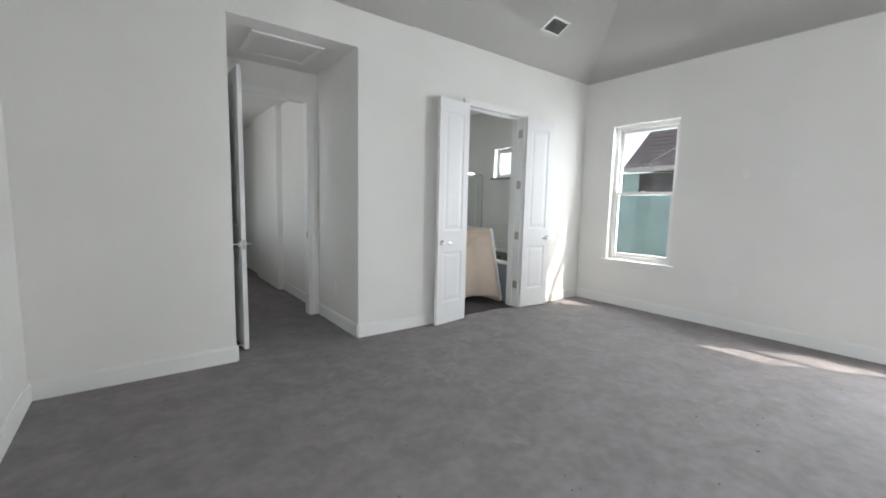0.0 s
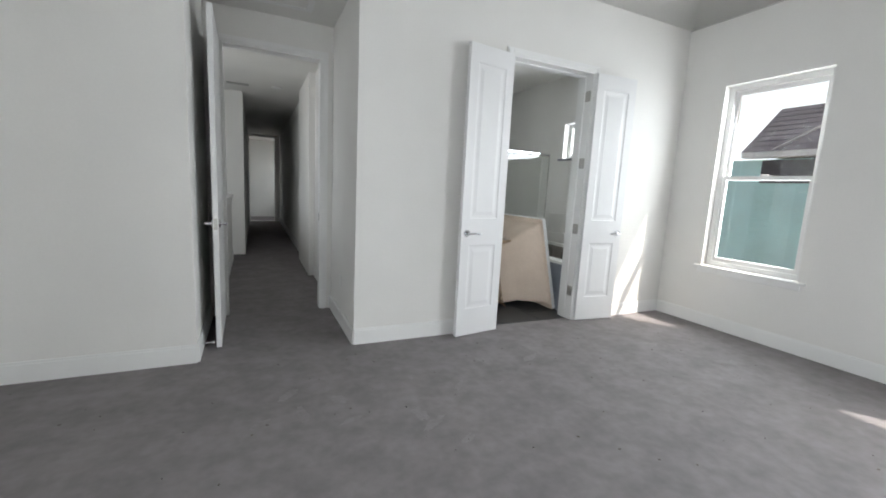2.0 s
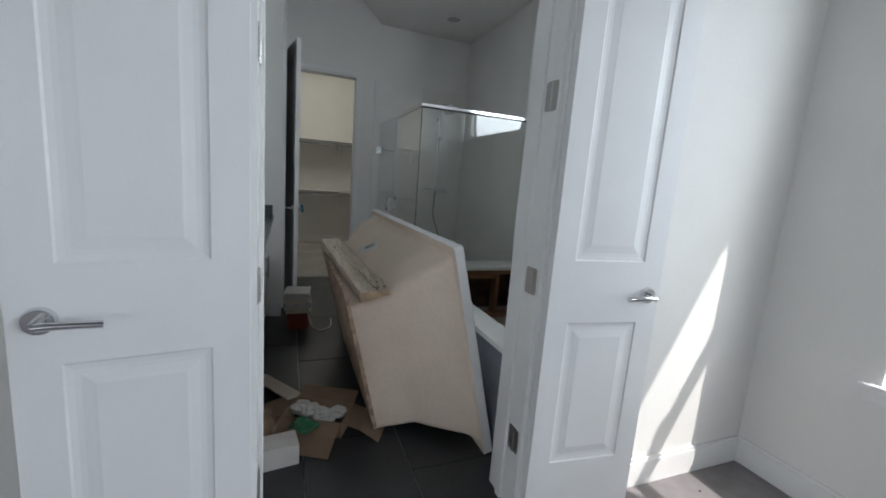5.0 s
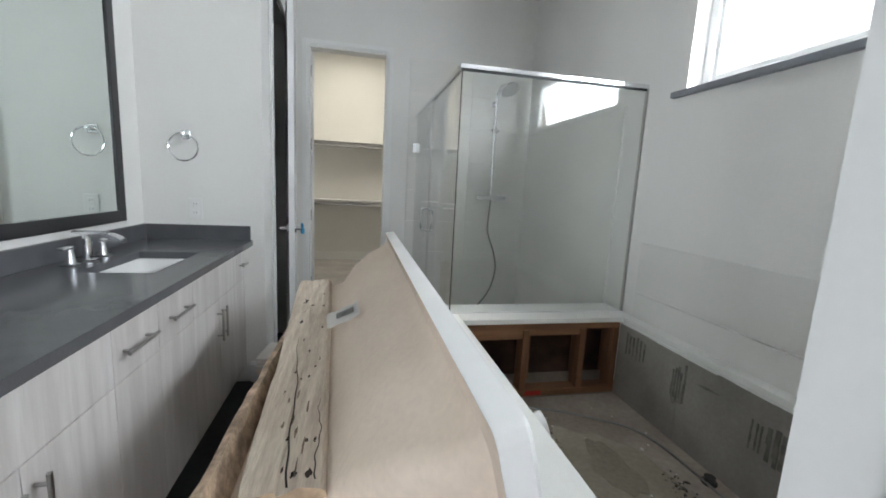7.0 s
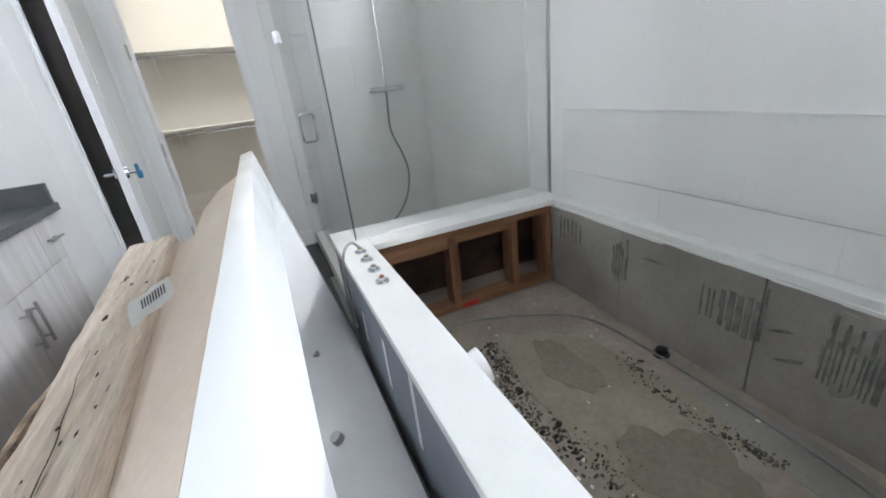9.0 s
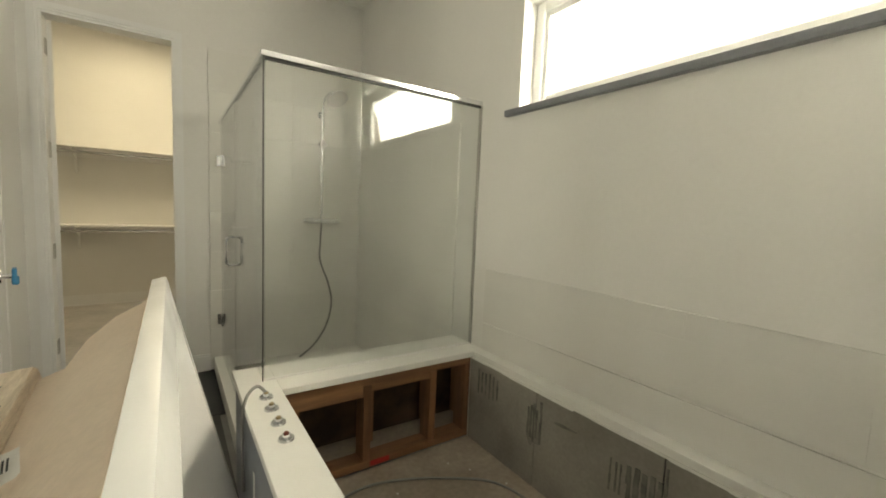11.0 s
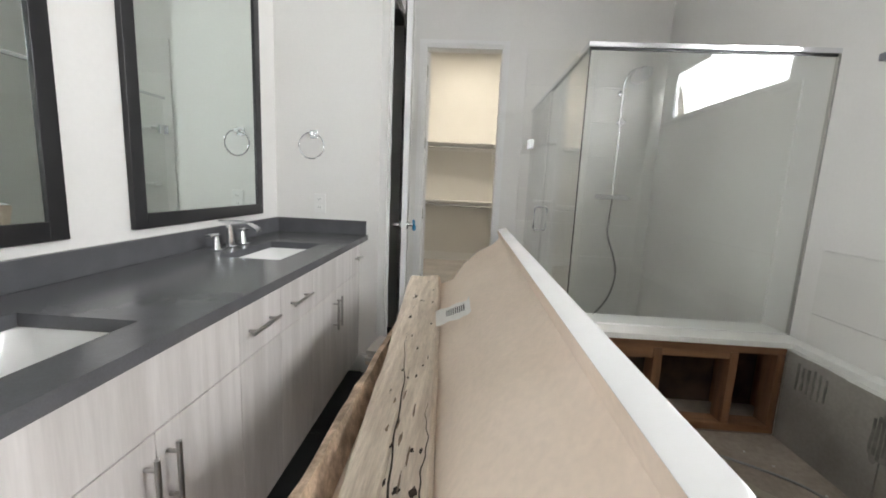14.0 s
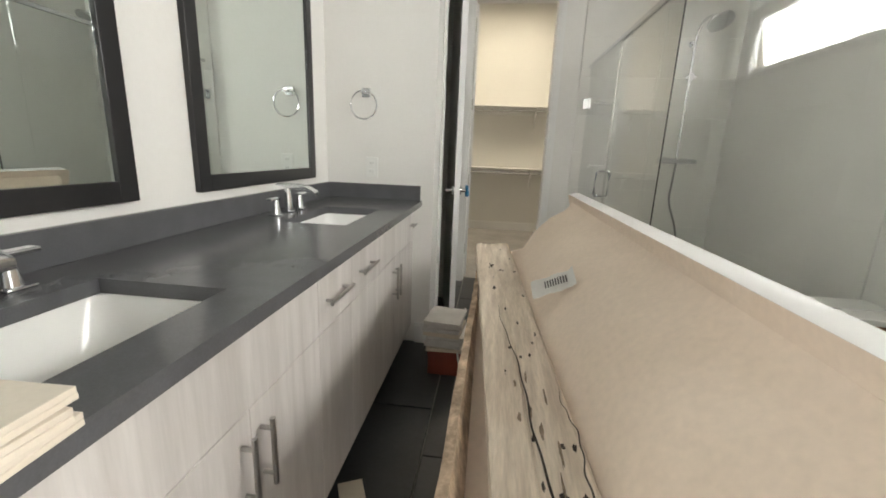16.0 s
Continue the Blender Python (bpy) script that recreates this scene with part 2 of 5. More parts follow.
def smooth_line(points, n=8):
    """A Catmull-Rom line through points."""
    p = [Vector(points[0])] + [Vector(q) for q in points] + [Vector(points[-1])]
    out = []
    for i in range(1, len(p) - 2):
        for k in range(n):
            t = k / n
            a, b, c, d = p[i - 1], p[i], p[i + 1], p[i + 2]
            out.append(0.5 * ((2 * b) + (c - a) * t + (2 * a - 5 * b + 4 * c - d) * t * t + (3 * b - a - 3 * c + d) * t ** 3))
    return out + [p[-1]]


def link(name, bm, material, smooth=False):
    me = bpy.data.meshes.new(name)
    bmesh.ops.recalc_face_normals(bm, faces=bm.faces)
    bm.to_mesh(me)
    bm.free()
    if smooth:
        for f in me.polygons:
            f.use_smooth = True
        me.set_sharp_from_angle(angle=radians(40))
    for m in material if isinstance(material, (list, tuple)) else (material,):
        me.materials.append(m)
    return new(name, me)


def thing(name, label, category, at=(0, 0, 0), rz=0.0, group="", kind=""):
    ob = new(name)
    ob.empty_display_size = 0.1
    ob.matrix_basis = pose(*at, 0, 0, rz)
    WM[ob.name] = ob.matrix_basis.copy()
    return tagged(ob, label, category, group, kind)


def part(name, bm, material, parent, label="", local=False, smooth=False):
    """One mesh under a thing or a part; world coordinates unless local."""
    if not local:
        bm.transform(WM[parent.name].inverted())
    ob = link(name, bm, material, smooth)
    ob.parent = parent
    WM[ob.name] = WM[parent.name]
    return tagged(ob, label)


def solid(name, bm, material, label, category, group="", kind="", smooth=False):
    ob = link(name, bm, material, smooth)
    WM[ob.name] = Matrix.Identity(4)
    return tagged(ob, label, category, group, kind)


def structure(name, bm, material, label):
    return solid(name, bm, material, label, name.split("_")[0], kind="structure")


def wall(name, axis, c0, c1, a0, a1, z0, z1, holes=(), material=None, label="white painted plasterboard wall"):
    """A wall with openings (a0, a1, z0, z1); axis 'y': its faces look along y, and it runs along x."""
    bm = bmesh.new()

    def cell(p, q, r, s):
        if q - p > 1e-4 and s - r > 1e-4:
            box(bm, p, q, c0, c1, r, s) if axis == "y" else box(bm, c0, c1, p, q, r, s)
    at = a0
    for h0, h1, g0, g1 in sorted(holes):
        cell(at, h0, z0, z1)
        cell(h0, h1, z0, g0)
        cell(h0, h1, g1, z1)
        at = h1
    cell(at, a1, z0, z1)
    return structure(name, bm, material or M_WALL, label)


def baseboard(axis, c, side, a0, a1):
    """A skirting board .13 high on the face at c, standing out to side."""
    bm = bmesh.new()
    d = 0.016 * side
    (box(bm, a0, a1, c, c + d, 0, 0.115) if axis == "y" else box(bm, c, c + d, a0, a1, 0, 0.115))
    d = 0.010 * side
    (box(bm, a0, a1, c, c + d, 0.115, 0.13) if axis == "y" else box(bm, c, c + d, a0, a1, 0.115, 0.13))
    return structure("baseboard", bm, M_TRIM, "white painted skirting board along the wall")


def casing(parent, axis, c, side, a0, a1, z1, w=0.06):
    """Door trim round an opening."""
    for p, q, r, s in ((a0 - w, a0, 0, z1 + w), (a1, a1 + w, 0, z1 + w), (a0, a1, z1, z1 + w)):
        bm = bmesh.new()
        for t, i in ((0.011, 0.0), (0.018, 0.014)):
            pp, qq, ss = (p + i, q - i if True else q, s - (i if s > z1 + 0.001 else 0))
            rr = r if r == 0 else r + i
            if axis == "y":
                box(bm, pp, qq, c, c + t * side, rr, ss)
            else:
                box(bm, c, c + t * side, pp, qq, rr, ss)
        part("casing", bm, M_TRIM, parent)


# ---- structure ----
XL, YB = -5.87, -6.0           # far ends of the bedroom
structure("floor", B(XL - 0.15, 0.2, YB - 0.15, 0.07, -0.2, 0), M_CONC, "grey dusty gypsum underlay floor with trowel marks")
structure("floor_hall", B(-7.4, -2.98, 0.07, 13.2, -0.2, 0), M_CONC, "grey dusty gypsum underlay floor of the hall")
structure("floor_bath", B(-2.98, 0.2, 0.07, 4.0, -0.2, -0.008), M_GROUT, "dark grouted bathroom floor bed")
structure("floor_closet", B(-2.98, 0.2, 4.0, 7.0, -0.2, 0), M_CLOSETFLOOR, "pale grey closet floor")

wall("wall_north", "y", 0, 0.19, XL - 0.15, 0, 0, 3.07, [(-4.65, -3.565, 0, 2.74), (-2.262, -1.278, 0, 2.47)])
wall("wall_east", "x", 0, 0.16, YB - 0.15, 4.0, -0.2, 3.07, [(-1.302, -0.451, 0.63, 2.43), (-4.05, -3.2, 0.63, 2.43), (0.33, 1.86, 1.83, 2.345)])
# this opening is added, out of view, for the west fill lamp
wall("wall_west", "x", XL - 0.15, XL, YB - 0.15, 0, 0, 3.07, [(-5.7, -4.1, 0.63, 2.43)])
wall("wall_south", "y", YB - 0.15, YB, XL, 0, 0, 3.07)
# hall alcove
wall("wall_alcove_west", "x", -4.75, -4.65, 0.19, 1.07, 0, 2.74)
wall("wall_alcove_east", "x", -3.565, -3.465, 0.19, 1.07, 0, 2.74)
wall("wall_alcove_back", "y", 1.07, 1.19, -7.4, -3.465, 0, 2.9, [(-4.53, -3.66, 0, 2.45)])
structure("ceiling_alcove", B(-4.75, -3.465, 0.191, 1.07, 2.74, 2.84), M_CEIL, "white alcove ceiling")
# hall
wall("wall_hall_east", "x", -3.52, -3.40, 1.19, 11.0, 0, 2.7)
wall("wall_hall_end", "y", 11.0, 11.15, -7.4, -3.40, 0, 2.7, [(-4.38, -3.66, 0.02, 2.62)])
# hidden opening added so the hall fill lamp can shine in
wall("wall_hall_west", "x", -6.2, -6.05, 1.19, 11.0, 0, 2.7, [(1.5, 3.1, 1.2, 2.55)])
structure("ceiling_hall", B(-7.4, -3.40, 1.19, 11.15, 2.7, 2.8), M_CEIL, "white hall ceiling")
# bathroom
wall("wall_bath_west", "x", -2.98, -2.84, 0.19, 2.55, 0, 4.0)
wall("wall_vanity_end", "y", 2.55, 2.67, -2.98, -2.2, 0, 4.0)
wall("wall_toilet", "x", -2.32, -2.2, 2.67, 3.89, 0, 4.0, [(2.80, 3.42, 0, 2.44)])
wall("wall_bath_north", "y", 3.89, 4.01, -3.6, 0, 0, 4.0, [(-2.106, -1.397, 0, 2.445)])
wall("wall_toilet_room", "x", -3.6, -3.48, 2.67, 3.89, 0, 2.9, material=M_WALL)
structure("ceiling_toilet", B(-3.48, -2.32, 2.67, 3.89, 2.75, 2.85), M_CEIL, "white toilet room ceiling")
structure("floor_toilet", B(-3.48, -2.98, 2.67, 3.89, -0.2, -0.008), M_TILEF, "dark toilet room floor")
wall("wall_bath_south_upper", "y", 0, 0.19, -2.98, 0, 3.07, 4.0)
# closet
wall("wall_closet_north", "y", 6.75, 6.87, -3.0, -0.3, 0, 3.4)
wall("wall_closet_west", "x", -3.0, -2.9, 4.01, 6.75, 0, 3.4)
wall("wall_closet_east", "x", -0.4, -0.3, 4.01, 6.75, 0, 3.4)
structure("ceiling_closet", B(-3.0, -0.3, 4.01, 6.87, 3.3, 3.4), M_CEIL, "white closet ceiling")


def slope_ceiling():
    """Bedroom ceiling: slopes up from all four walls to a flat middle."""
    bm = bmesh.new()
    z0, run, rise = 3.07, 1.1, HIP * 1.1
    o = [(0.02, 0.02), (XL - 0.02, 0.02), (XL - 0.02, YB - 0.02), (0.02, YB - 0.02)]
    i = [(-run, -run), (XL + run, -run), (XL + run, YB + run), (-run, YB + run)]
    lo = [bm.verts.new((x, y, z0)) for x, y in o]
    hi = [bm.verts.new((x, y, z0 + rise)) for x, y in i]
    for k in range(4):
        bm.faces.new((lo[k], lo[(k + 1) % 4], hi[(k + 1) % 4], hi[k]))
    bm.faces.new(hi)
    bmesh.ops.solidify(bm, geom=list(bm.faces), thickness=-0.1)
    return structure("ceiling", bm, M_CEIL, "white raised ceiling with sloping sides")


HIP = 0.5
slope_ceiling()


def bath_ceiling():
    bm = bmesh.new()
    prof = [(0.02, 3.05), (-1.15, 3.06), (-1.85, 3.75), (-3.0, 3.75), (-3.0, 3.9), (-1.95, 3.9), (-1.2, 3.2), (0.02, 3.2)]
    a = [bm.verts.new((x, 0.191, z)) for x, z in prof]
    b = [bm.verts.new((x, 3.889, z)) for x, z in prof]
    n = len(prof)
    for k in range(n):
        bm.faces.new((a[k], a[(k + 1) % n], b[(k + 1) % n], b[k]))
    bm.faces.new(a)
    bm.faces.new(b[::-1])
    return structure("ceiling_bath", bm, M_CEIL, "white bathroom ceiling, flat by the window and sloping upward")


bath_ceiling()
for args in (("y", 0, -1, XL + 0.016, -4.65), ("y", 0, -1, -3.565, -2.33), ("y", 0, -1, -1.21, -0.016), ("x", 0, -1, YB, 0), ("x", XL, 1, YB, 0),
             ("y", YB, 1, XL + 0.016, -0.016), ("x", -3.565, -1, 0.0, 1.054), ("x", -4.65, 1, 0.0, 1.054), ("y", 1.07, -1, -3.6, -3.565),
             ("x", -3.52, -1, 1.21, 11), ("y", 2.55, -1, -2.29, -2.2), ("y", 3.89, -1, -1.33, -1.2),
             ("y", 6.75, -1, -2.9, -0.4), ("x", -2.9, 1, 4.02, 6.73)):
    baseboard(*args)


# ---- windows ----
def sash_window(name, y0, y1, z0, z1):
    w = thing(name, "white double-hung window with a clear upper and lower pane", "window", (0.1, (y0 + y1) / 2, z0), kind="structure")
    for n, bb in (("window_frame", (y0, y0 + 0.05, z0, z1)), ("window_frame", (y1 - 0.05, y1, z0, z1)), ("window_frame", (y0 + 0.05, y1 - 0.05, z1 - 0.05, z1)),
                  ("window_frame", (y0 + 0.05, y1 - 0.05, z0, z0 + 0.05))):
        part(n, B(0.075, 0.155, *bb, bevel=0.004), M_TRIM, w)
    zm = 1.53
    for xs, a, b in ((0.085, z0 + 0.05, zm + 0.02), (0.118, zm - 0.02, z1 - 0.05)):
        s = part("sash", box(box(box(box(bmesh.new(), xs, xs + 0.03, y0 + 0.05, y0 + 0.08, a, b), xs, xs + 0.03, y1 - 0.08, y1 - 0.05, a, b),
                 xs, xs + 0.03, y0 + 0.08, y1 - 0.08, a, a + 0.04), xs, xs + 0.03, y0 + 0.08, y1 - 0.08, b - 0.035, b), M_TRIM, w)
        p = part("pane", B(xs + 0.012, xs + 0.017, y0 + 0.08, y1 - 0.08, a + 0.04, b - 0.035), M_PANE, s)
        p.visible_shadow = False
    part("sash_lock", B(0.07, 0.085, (y0 + y1) / 2 - 0.03, (y0 + y1) / 2 + 0.03, zm + 0.02, zm + 0.035, bevel=0.003), M_TRIM, w)
    sill = part("window_sill", B(-0.035, 0.075, y0 - 0.06, y1 + 0.06, z0 - 0.022, z0 - 0.001, bevel=0.005), M_TRIM, w)
    part("apron", B(-0.014, -0.001, y0 - 0.03, y1 + 0.03, z0 - 0.075, z0 - 0.023, bevel=0.004), M_TRIM, w)
    return w


sash_window("window_1", -1.302, -0.451, 0.63, 2.43)
sash_window("window_2", -4.05, -3.2, 0.63, 2.43)
# unseen window, added only to house the west fill lamp
ww = thing("window_unseen_west", "unseen white fixed window added to carry a daylight fill lamp", "window", (XL - 0.1, -4.9, 0.63), kind="structure")
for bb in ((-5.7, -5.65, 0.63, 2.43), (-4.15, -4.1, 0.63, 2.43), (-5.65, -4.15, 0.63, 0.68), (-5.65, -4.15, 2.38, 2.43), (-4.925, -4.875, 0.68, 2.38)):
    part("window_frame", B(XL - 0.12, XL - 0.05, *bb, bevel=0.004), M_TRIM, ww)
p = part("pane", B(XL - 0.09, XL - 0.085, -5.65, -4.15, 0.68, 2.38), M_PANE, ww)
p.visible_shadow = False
bw = thing("window_3", "white fixed high window with a grey stone sill", "window", (0.1, 1.1, 1.83), kind="structure")
for bb in ((0.33, 0.38, 1.832, 2.344), (1.81, 1.859, 1.832, 2.344), (0.38, 1.81, 1.832, 1.875), (0.38, 1.81, 2.295, 2.344)):
    part("window_frame", B(0.085, 0.155, *bb, bevel=0.006), M_TRIM, bw)
for bb in ((0.38, 0.405, 1.875, 2.295), (1.785, 1.81, 1.875, 2.295), (0.405, 1.785, 1.875, 1.9), (0.405, 1.785, 2.27, 2.295)):
    part("stop_bead", B(0.1, 0.14, *bb, bevel=0.005), M_TRIM, bw)
p = part("pane", B(0.12, 0.125, 0.405, 1.785, 1.9, 2.27), M_PANE, bw)
p.visible_shadow = False
part("window_sill", B(-0.03, 0.085, 0.26, 1.935, 1.8, 1.83, bevel=0.003), M_SILLSTONE, bw, "grey stone sill")


# ---- doors ----
def panelled(w, h, t, panels):
    """A door slab, local: x 0..w, y -t/2..t/2, z 0..h, with raised panels (x0, x1, z0, z1) on both faces."""
    bm = bmesh.new()
    d = 0.006
    xs = sorted({0, w, *[p[0] for p in panels], *[p[1] for p in panels]})
    zs = sorted({0, h, *[p[2] for p in panels], *[p[3] for p in panels]})
    inside = lambda x, z: any(p[0] < x < p[1] and p[2] < z < p[3] for p in panels)
    for side in (-1, 1):
        y = side * t / 2
        for x0, x1 in zip(xs, xs[1:]):
            for z0, z1 in zip(zs, zs[1:]):
                if not inside((x0 + x1) / 2, (z0 + z1) / 2):
                    bm.faces.new([bm.verts.new(v) for v in ((x0, y, z0), (x1, y, z0), (x1, y, z1), (x0, y, z1))])
        for x0, x1, z0, z1 in panels:
            rings = []
            for inset, depth in ((0, 0), (0.005, 0.004), (0.018, d), (0.03, d), (0.05, 0.003), (0.058, 0.0015)):
                yy = y - side * depth
                rings.append([bm.verts.new(v) for v in ((x0 + inset, yy, z0 + inset), (x1 - inset, yy, z0 + inset), (x1 - inset, yy, z1 - inset), (x0 + inset, yy, z1 - inset))])
            for a, b in zip(rings, rings[1:]):
                for k in range(4):
                    bm.faces.new((a[k], a[(k + 1) % 4], b[(k + 1) % 4], b[k]))
            bm.faces.new(rings[-1])
    for v in (((0, -1), (0, 1), 0, h), ((w, -1), (w, 1), 0, h)):
        x = v[0][0]
        bm.faces.new([bm.verts.new(q) for q in ((x, -t / 2, 0), (x, t / 2, 0), (x, t / 2, h), (x, -t / 2, h))])
    for z in (0, h):
        bm.faces.new([bm.verts.new(q) for q in ((0, -t / 2, z), (w, -t / 2, z), (w, t / 2, z), (0, t / 2, z))])
    bmesh.ops.remove_doubles(bm, verts=bm.verts, dist=1e-5)
    return bm


def lever(door, x, z, t, side, to):
    """A round rose and a lever that points along x by the sign of to."""
    y = side * t / 2
    bm = cyl(bmesh.new(), (x, y, z), (x, y + side * 0.012, z), 0.032, 0.028, 24)
    cyl(bm, (x, y + side * 0.012, z), (x, y + side * 0.05, z), 0.011)
    ob = part("handle", bm, M_CHROME, door, "chrome lever handle", local=True, smooth=True)
    bm = tube(smooth_line([(x, y + side * 0.048, z), (x + to * 0.03, y + side * 0.052, z + 0.002), (x + to * 0.07, y + side * 0.05, z), (x + to * 0.115, y + side * 0.044, z - 0.004)], 5), 0.0085)
    part("lever", bm, M_CHROME, ob, "", local=True, smooth=True)


def hinge(parent, at, tall=0.1):
    """A butt hinge of two leaves with rounded corners and a pin between them."""
    x, y, z = at
    ob = None
    for s in (-1, 1):
        bm = bmesh.new()
        r, y0, y1 = 0.010, y + s * 0.005, y + s * 0.034
        pts = [(y0, z - tall / 2), (y0, z + tall / 2)]
        pts += [(y1 - s * r + s * r * math.sin(radians(a)), z + tall / 2 - r + r * math.cos(radians(a))) for a in (0, 30, 60, 90)]
        pts += [(y1 - s * r + s * r * math.cos(radians(a)), z - tall / 2 + r - r * math.sin(radians(a))) for a in (0, 30, 60, 90)]
        f, g = [bm.verts.new((x - 0.002, *p)) for p in pts], [bm.verts.new((x + 0.002, *p)) for p in pts]
        for k in range(len(pts)):
            bm.faces.new((f[k], f[(k + 1) % len(pts)], g[(k + 1) % len(pts)], g[k]))
        bm.faces.new(f)
        bm.faces.new(g)
        for k in (-0.34, 0, 0.34):
            cyl(bm, (x - 0.0035, y + s * (0.024 if k else 0.013), z + k * tall), (x + 0.0035, y + s * (0.024 if k else 0.013), z + k * tall), 0.0045, seg=8)
        if ob is None:
            ob = part("hinge", bm, M_NICKEL, parent, "satin nickel butt hinge")
        else:
            part("leaf", bm, M_NICKEL, ob)
    bm = bmesh.new()
    for k in range(5):
        cyl(bm, (x, y, z - tall / 2 + tall * k / 5 + 0.0006), (x, y, z - tall / 2 + tall * (k + 1) / 5 - 0.0006), 0.0062, seg=10)
    part("pin", bm, M_NICKEL, ob, smooth=True)
    return ob


HZ = (0.30, 0.945, 1.60, 2.24)
LW, LH, LT = 0.465, 2.425, 0.036
two = [(0.085, LW - 0.085, 0.24, 0.80), (0.085, LW - 0.085, 1.03, LH - 0.14)]


def leaf(name, label, at, rz, mirror):
    d = thing(name, label, "door", at, rz, "double doors to the bathroom", "structure")
    part("slab", panelled(LW, LH, LT, two), M_DOOR, d, local=True)
    for s in (-1, 1):
        lever(d, LW - 0.055, 0.905, LT, s, -1)
    return d


leaf("door_1", "white two-panel door leaf swung wide open into the bedroom", (-2.25, -0.038, 0.012), 189, False)
leaf("door_2", "white two-panel door leaf folded back toward the corner", (-1.292, -0.038, 0.012), -5.5, True)
fr = thing("door_frame_1", "white painted double door frame with hinges", "door frame", (-1.77, 0.07, 0), kind="structure")
for x0, x1, z0, z1 in ((-2.262, -2.232, 0, 2.44), (-1.308, -1.278, 0, 2.44), (-2.262, -1.278, 2.44, 2.47)):
    part("jamb", B(x0, x1, -0.004, 0.194, z0, z1), M_TRIM, fr)
for x0, x1, z0, z1 in ((-2.232, -2.22, 0, 2.428), (-1.32, -1.308, 0, 2.428), (-2.232, -1.308, 2.428, 2.44)):
    part("stop", B(x0, x1, 0.088, 0.125, z0, z1, bevel=0.002), M_TRIM, fr)
casing(fr, "y", 0.194, 1, -2.255, -1.285, 2.463)
casing(fr, "y", -0.004, -1, -2.248, -1.292, 2.456, 0.05)
for z in HZ:
    hinge(fr, (-2.2315, 0.045, z))
    hinge(fr, (-1.3085, 0.045, z))

# hall door, five flat panels
HW = 0.86
five = [(0.11, HW - 0.11, z, z + 0.34) for z in (0.2, 0.64, 1.08, 1.52, 1.96)]
hd = thing("door_3", "white five-panel hall door standing open", "door", (-4.545, 1.075, 0.012), -89, kind="structure")
part("slab", panelled(HW, 2.42, 0.036, five), M_DOOR, hd, local=True)
lever(hd, HW - 0.06, 0.93, 0.036, 1, -1)
lever(hd, HW - 0.06, 0.93, 0.036, -1, -1)
part("latch_plate", B(HW - 0.001, HW + 0.002, -0.012, 0.012, 0.89, 0.97), M_NICKEL, hd, local=True)
hf = thing("door_frame_2", "white painted hall door frame", "door frame", (-4.1, 1.13, 0), kind="structure")
for x0, x1, z0, z1 in ((-4.53, -4.505, 0, 2.43), (-3.685, -3.66, 0, 2.43), (-4.53, -3.66, 2.43, 2.45)):
    part("jamb", B(x0, x1, 1.066, 1.194, z0, z1), M_TRIM, hf)
casing(hf, "y", 1.066, -1, -4.52, -3.668, 2.445, 0.055)
part("strike_plate", B(-3.688, -3.685, 1.1, 1.13, 0.9, 0.98), M_NICKEL, hf)
ds = thing("door_stop", "small chrome spring door stop on the skirting", "door stop", (-4.634, 0.2, 0.06))
part("rod", cyl(bmesh.new(), (-4.634, 0.2, 0.06), (-4.57, 0.2, 0.06), 0.006), M_CHROME, ds)
part("tip", cyl(bmesh.new(), (-4.57, 0.2, 0.06), (-4.56, 0.2, 0.06), 0.009), M_TRIM, ds)

# toilet room door and closet door
wd = thing("door_4", "white flush door ajar with a chrome lever and blue tape", "door", (-2.196, 3.40, 0.012), -79, kind="structure")
part("slab", panelled(0.6, 2.42, 0.036, []), M_DOOR, wd, local=True)
lever(wd, 0.54, 0.93, 0.036, -1, -1)
lever(wd, 0.54, 0.93, 0.036, 1, -1)
part("tape", box(box(bmesh.new(), 0.5, 0.56, 0.062, 0.078, 0.905, 0.965, bevel=0.006), 0.515, 0.55, 0.06, 0.085, 0.89, 0.93, bevel=0.008), M_BLUE, wd, "strip of blue masking tape", local=True)
wf = thing("door_frame_3", "white painted toilet room door frame", "door frame", (-2.26, 3.1, 0), kind="structure")
for y0, y1, z0, z1 in ((2.80, 2.825, 0, 2.415), (3.395, 3.42, 0, 2.415), (2.80, 3.42, 2.415, 2.44)):
    part("jamb", B(-2.324, -2.197, y0, y1, z0, z1), M_TRIM, wf)
casing(wf, "x", -2.197, 1, 2.812, 3.408, 2.43, 0.05)
cd = thing("door_5", "white closet door opened inward", "door", (-2.078, 4.03, 0.012), 106, kind="structure")
part("slab", panelled(0.66, 2.42, 0.036, [(0.1, 0.56, 0.24, 0.85), (0.1, 0.56, 1.05, 2.28)]), M_DOOR, cd, local=True)
cf = thing("door_frame_4", "white painted closet door frame with dark hinges", "door frame", (-1.75, 3.95, 0), kind="structure")
for x0, x1, z0, z1 in ((-2.106, -2.082, 0, 2.42), (-1.421, -1.397, 0, 2.42), (-2.106, -1.397, 2.42, 2.445)):
    part("jamb", B(x0, x1, 3.886, 4.014, z0, z1), M_TRIM, cf)
casing(cf, "y", 3.886, -1, -2.096, -1.407, 2.435, 0.05)
for z in (0.3, 0.945, 1.6, 2.24):
    hinge(cf, (-2.0815, 3.97, z))

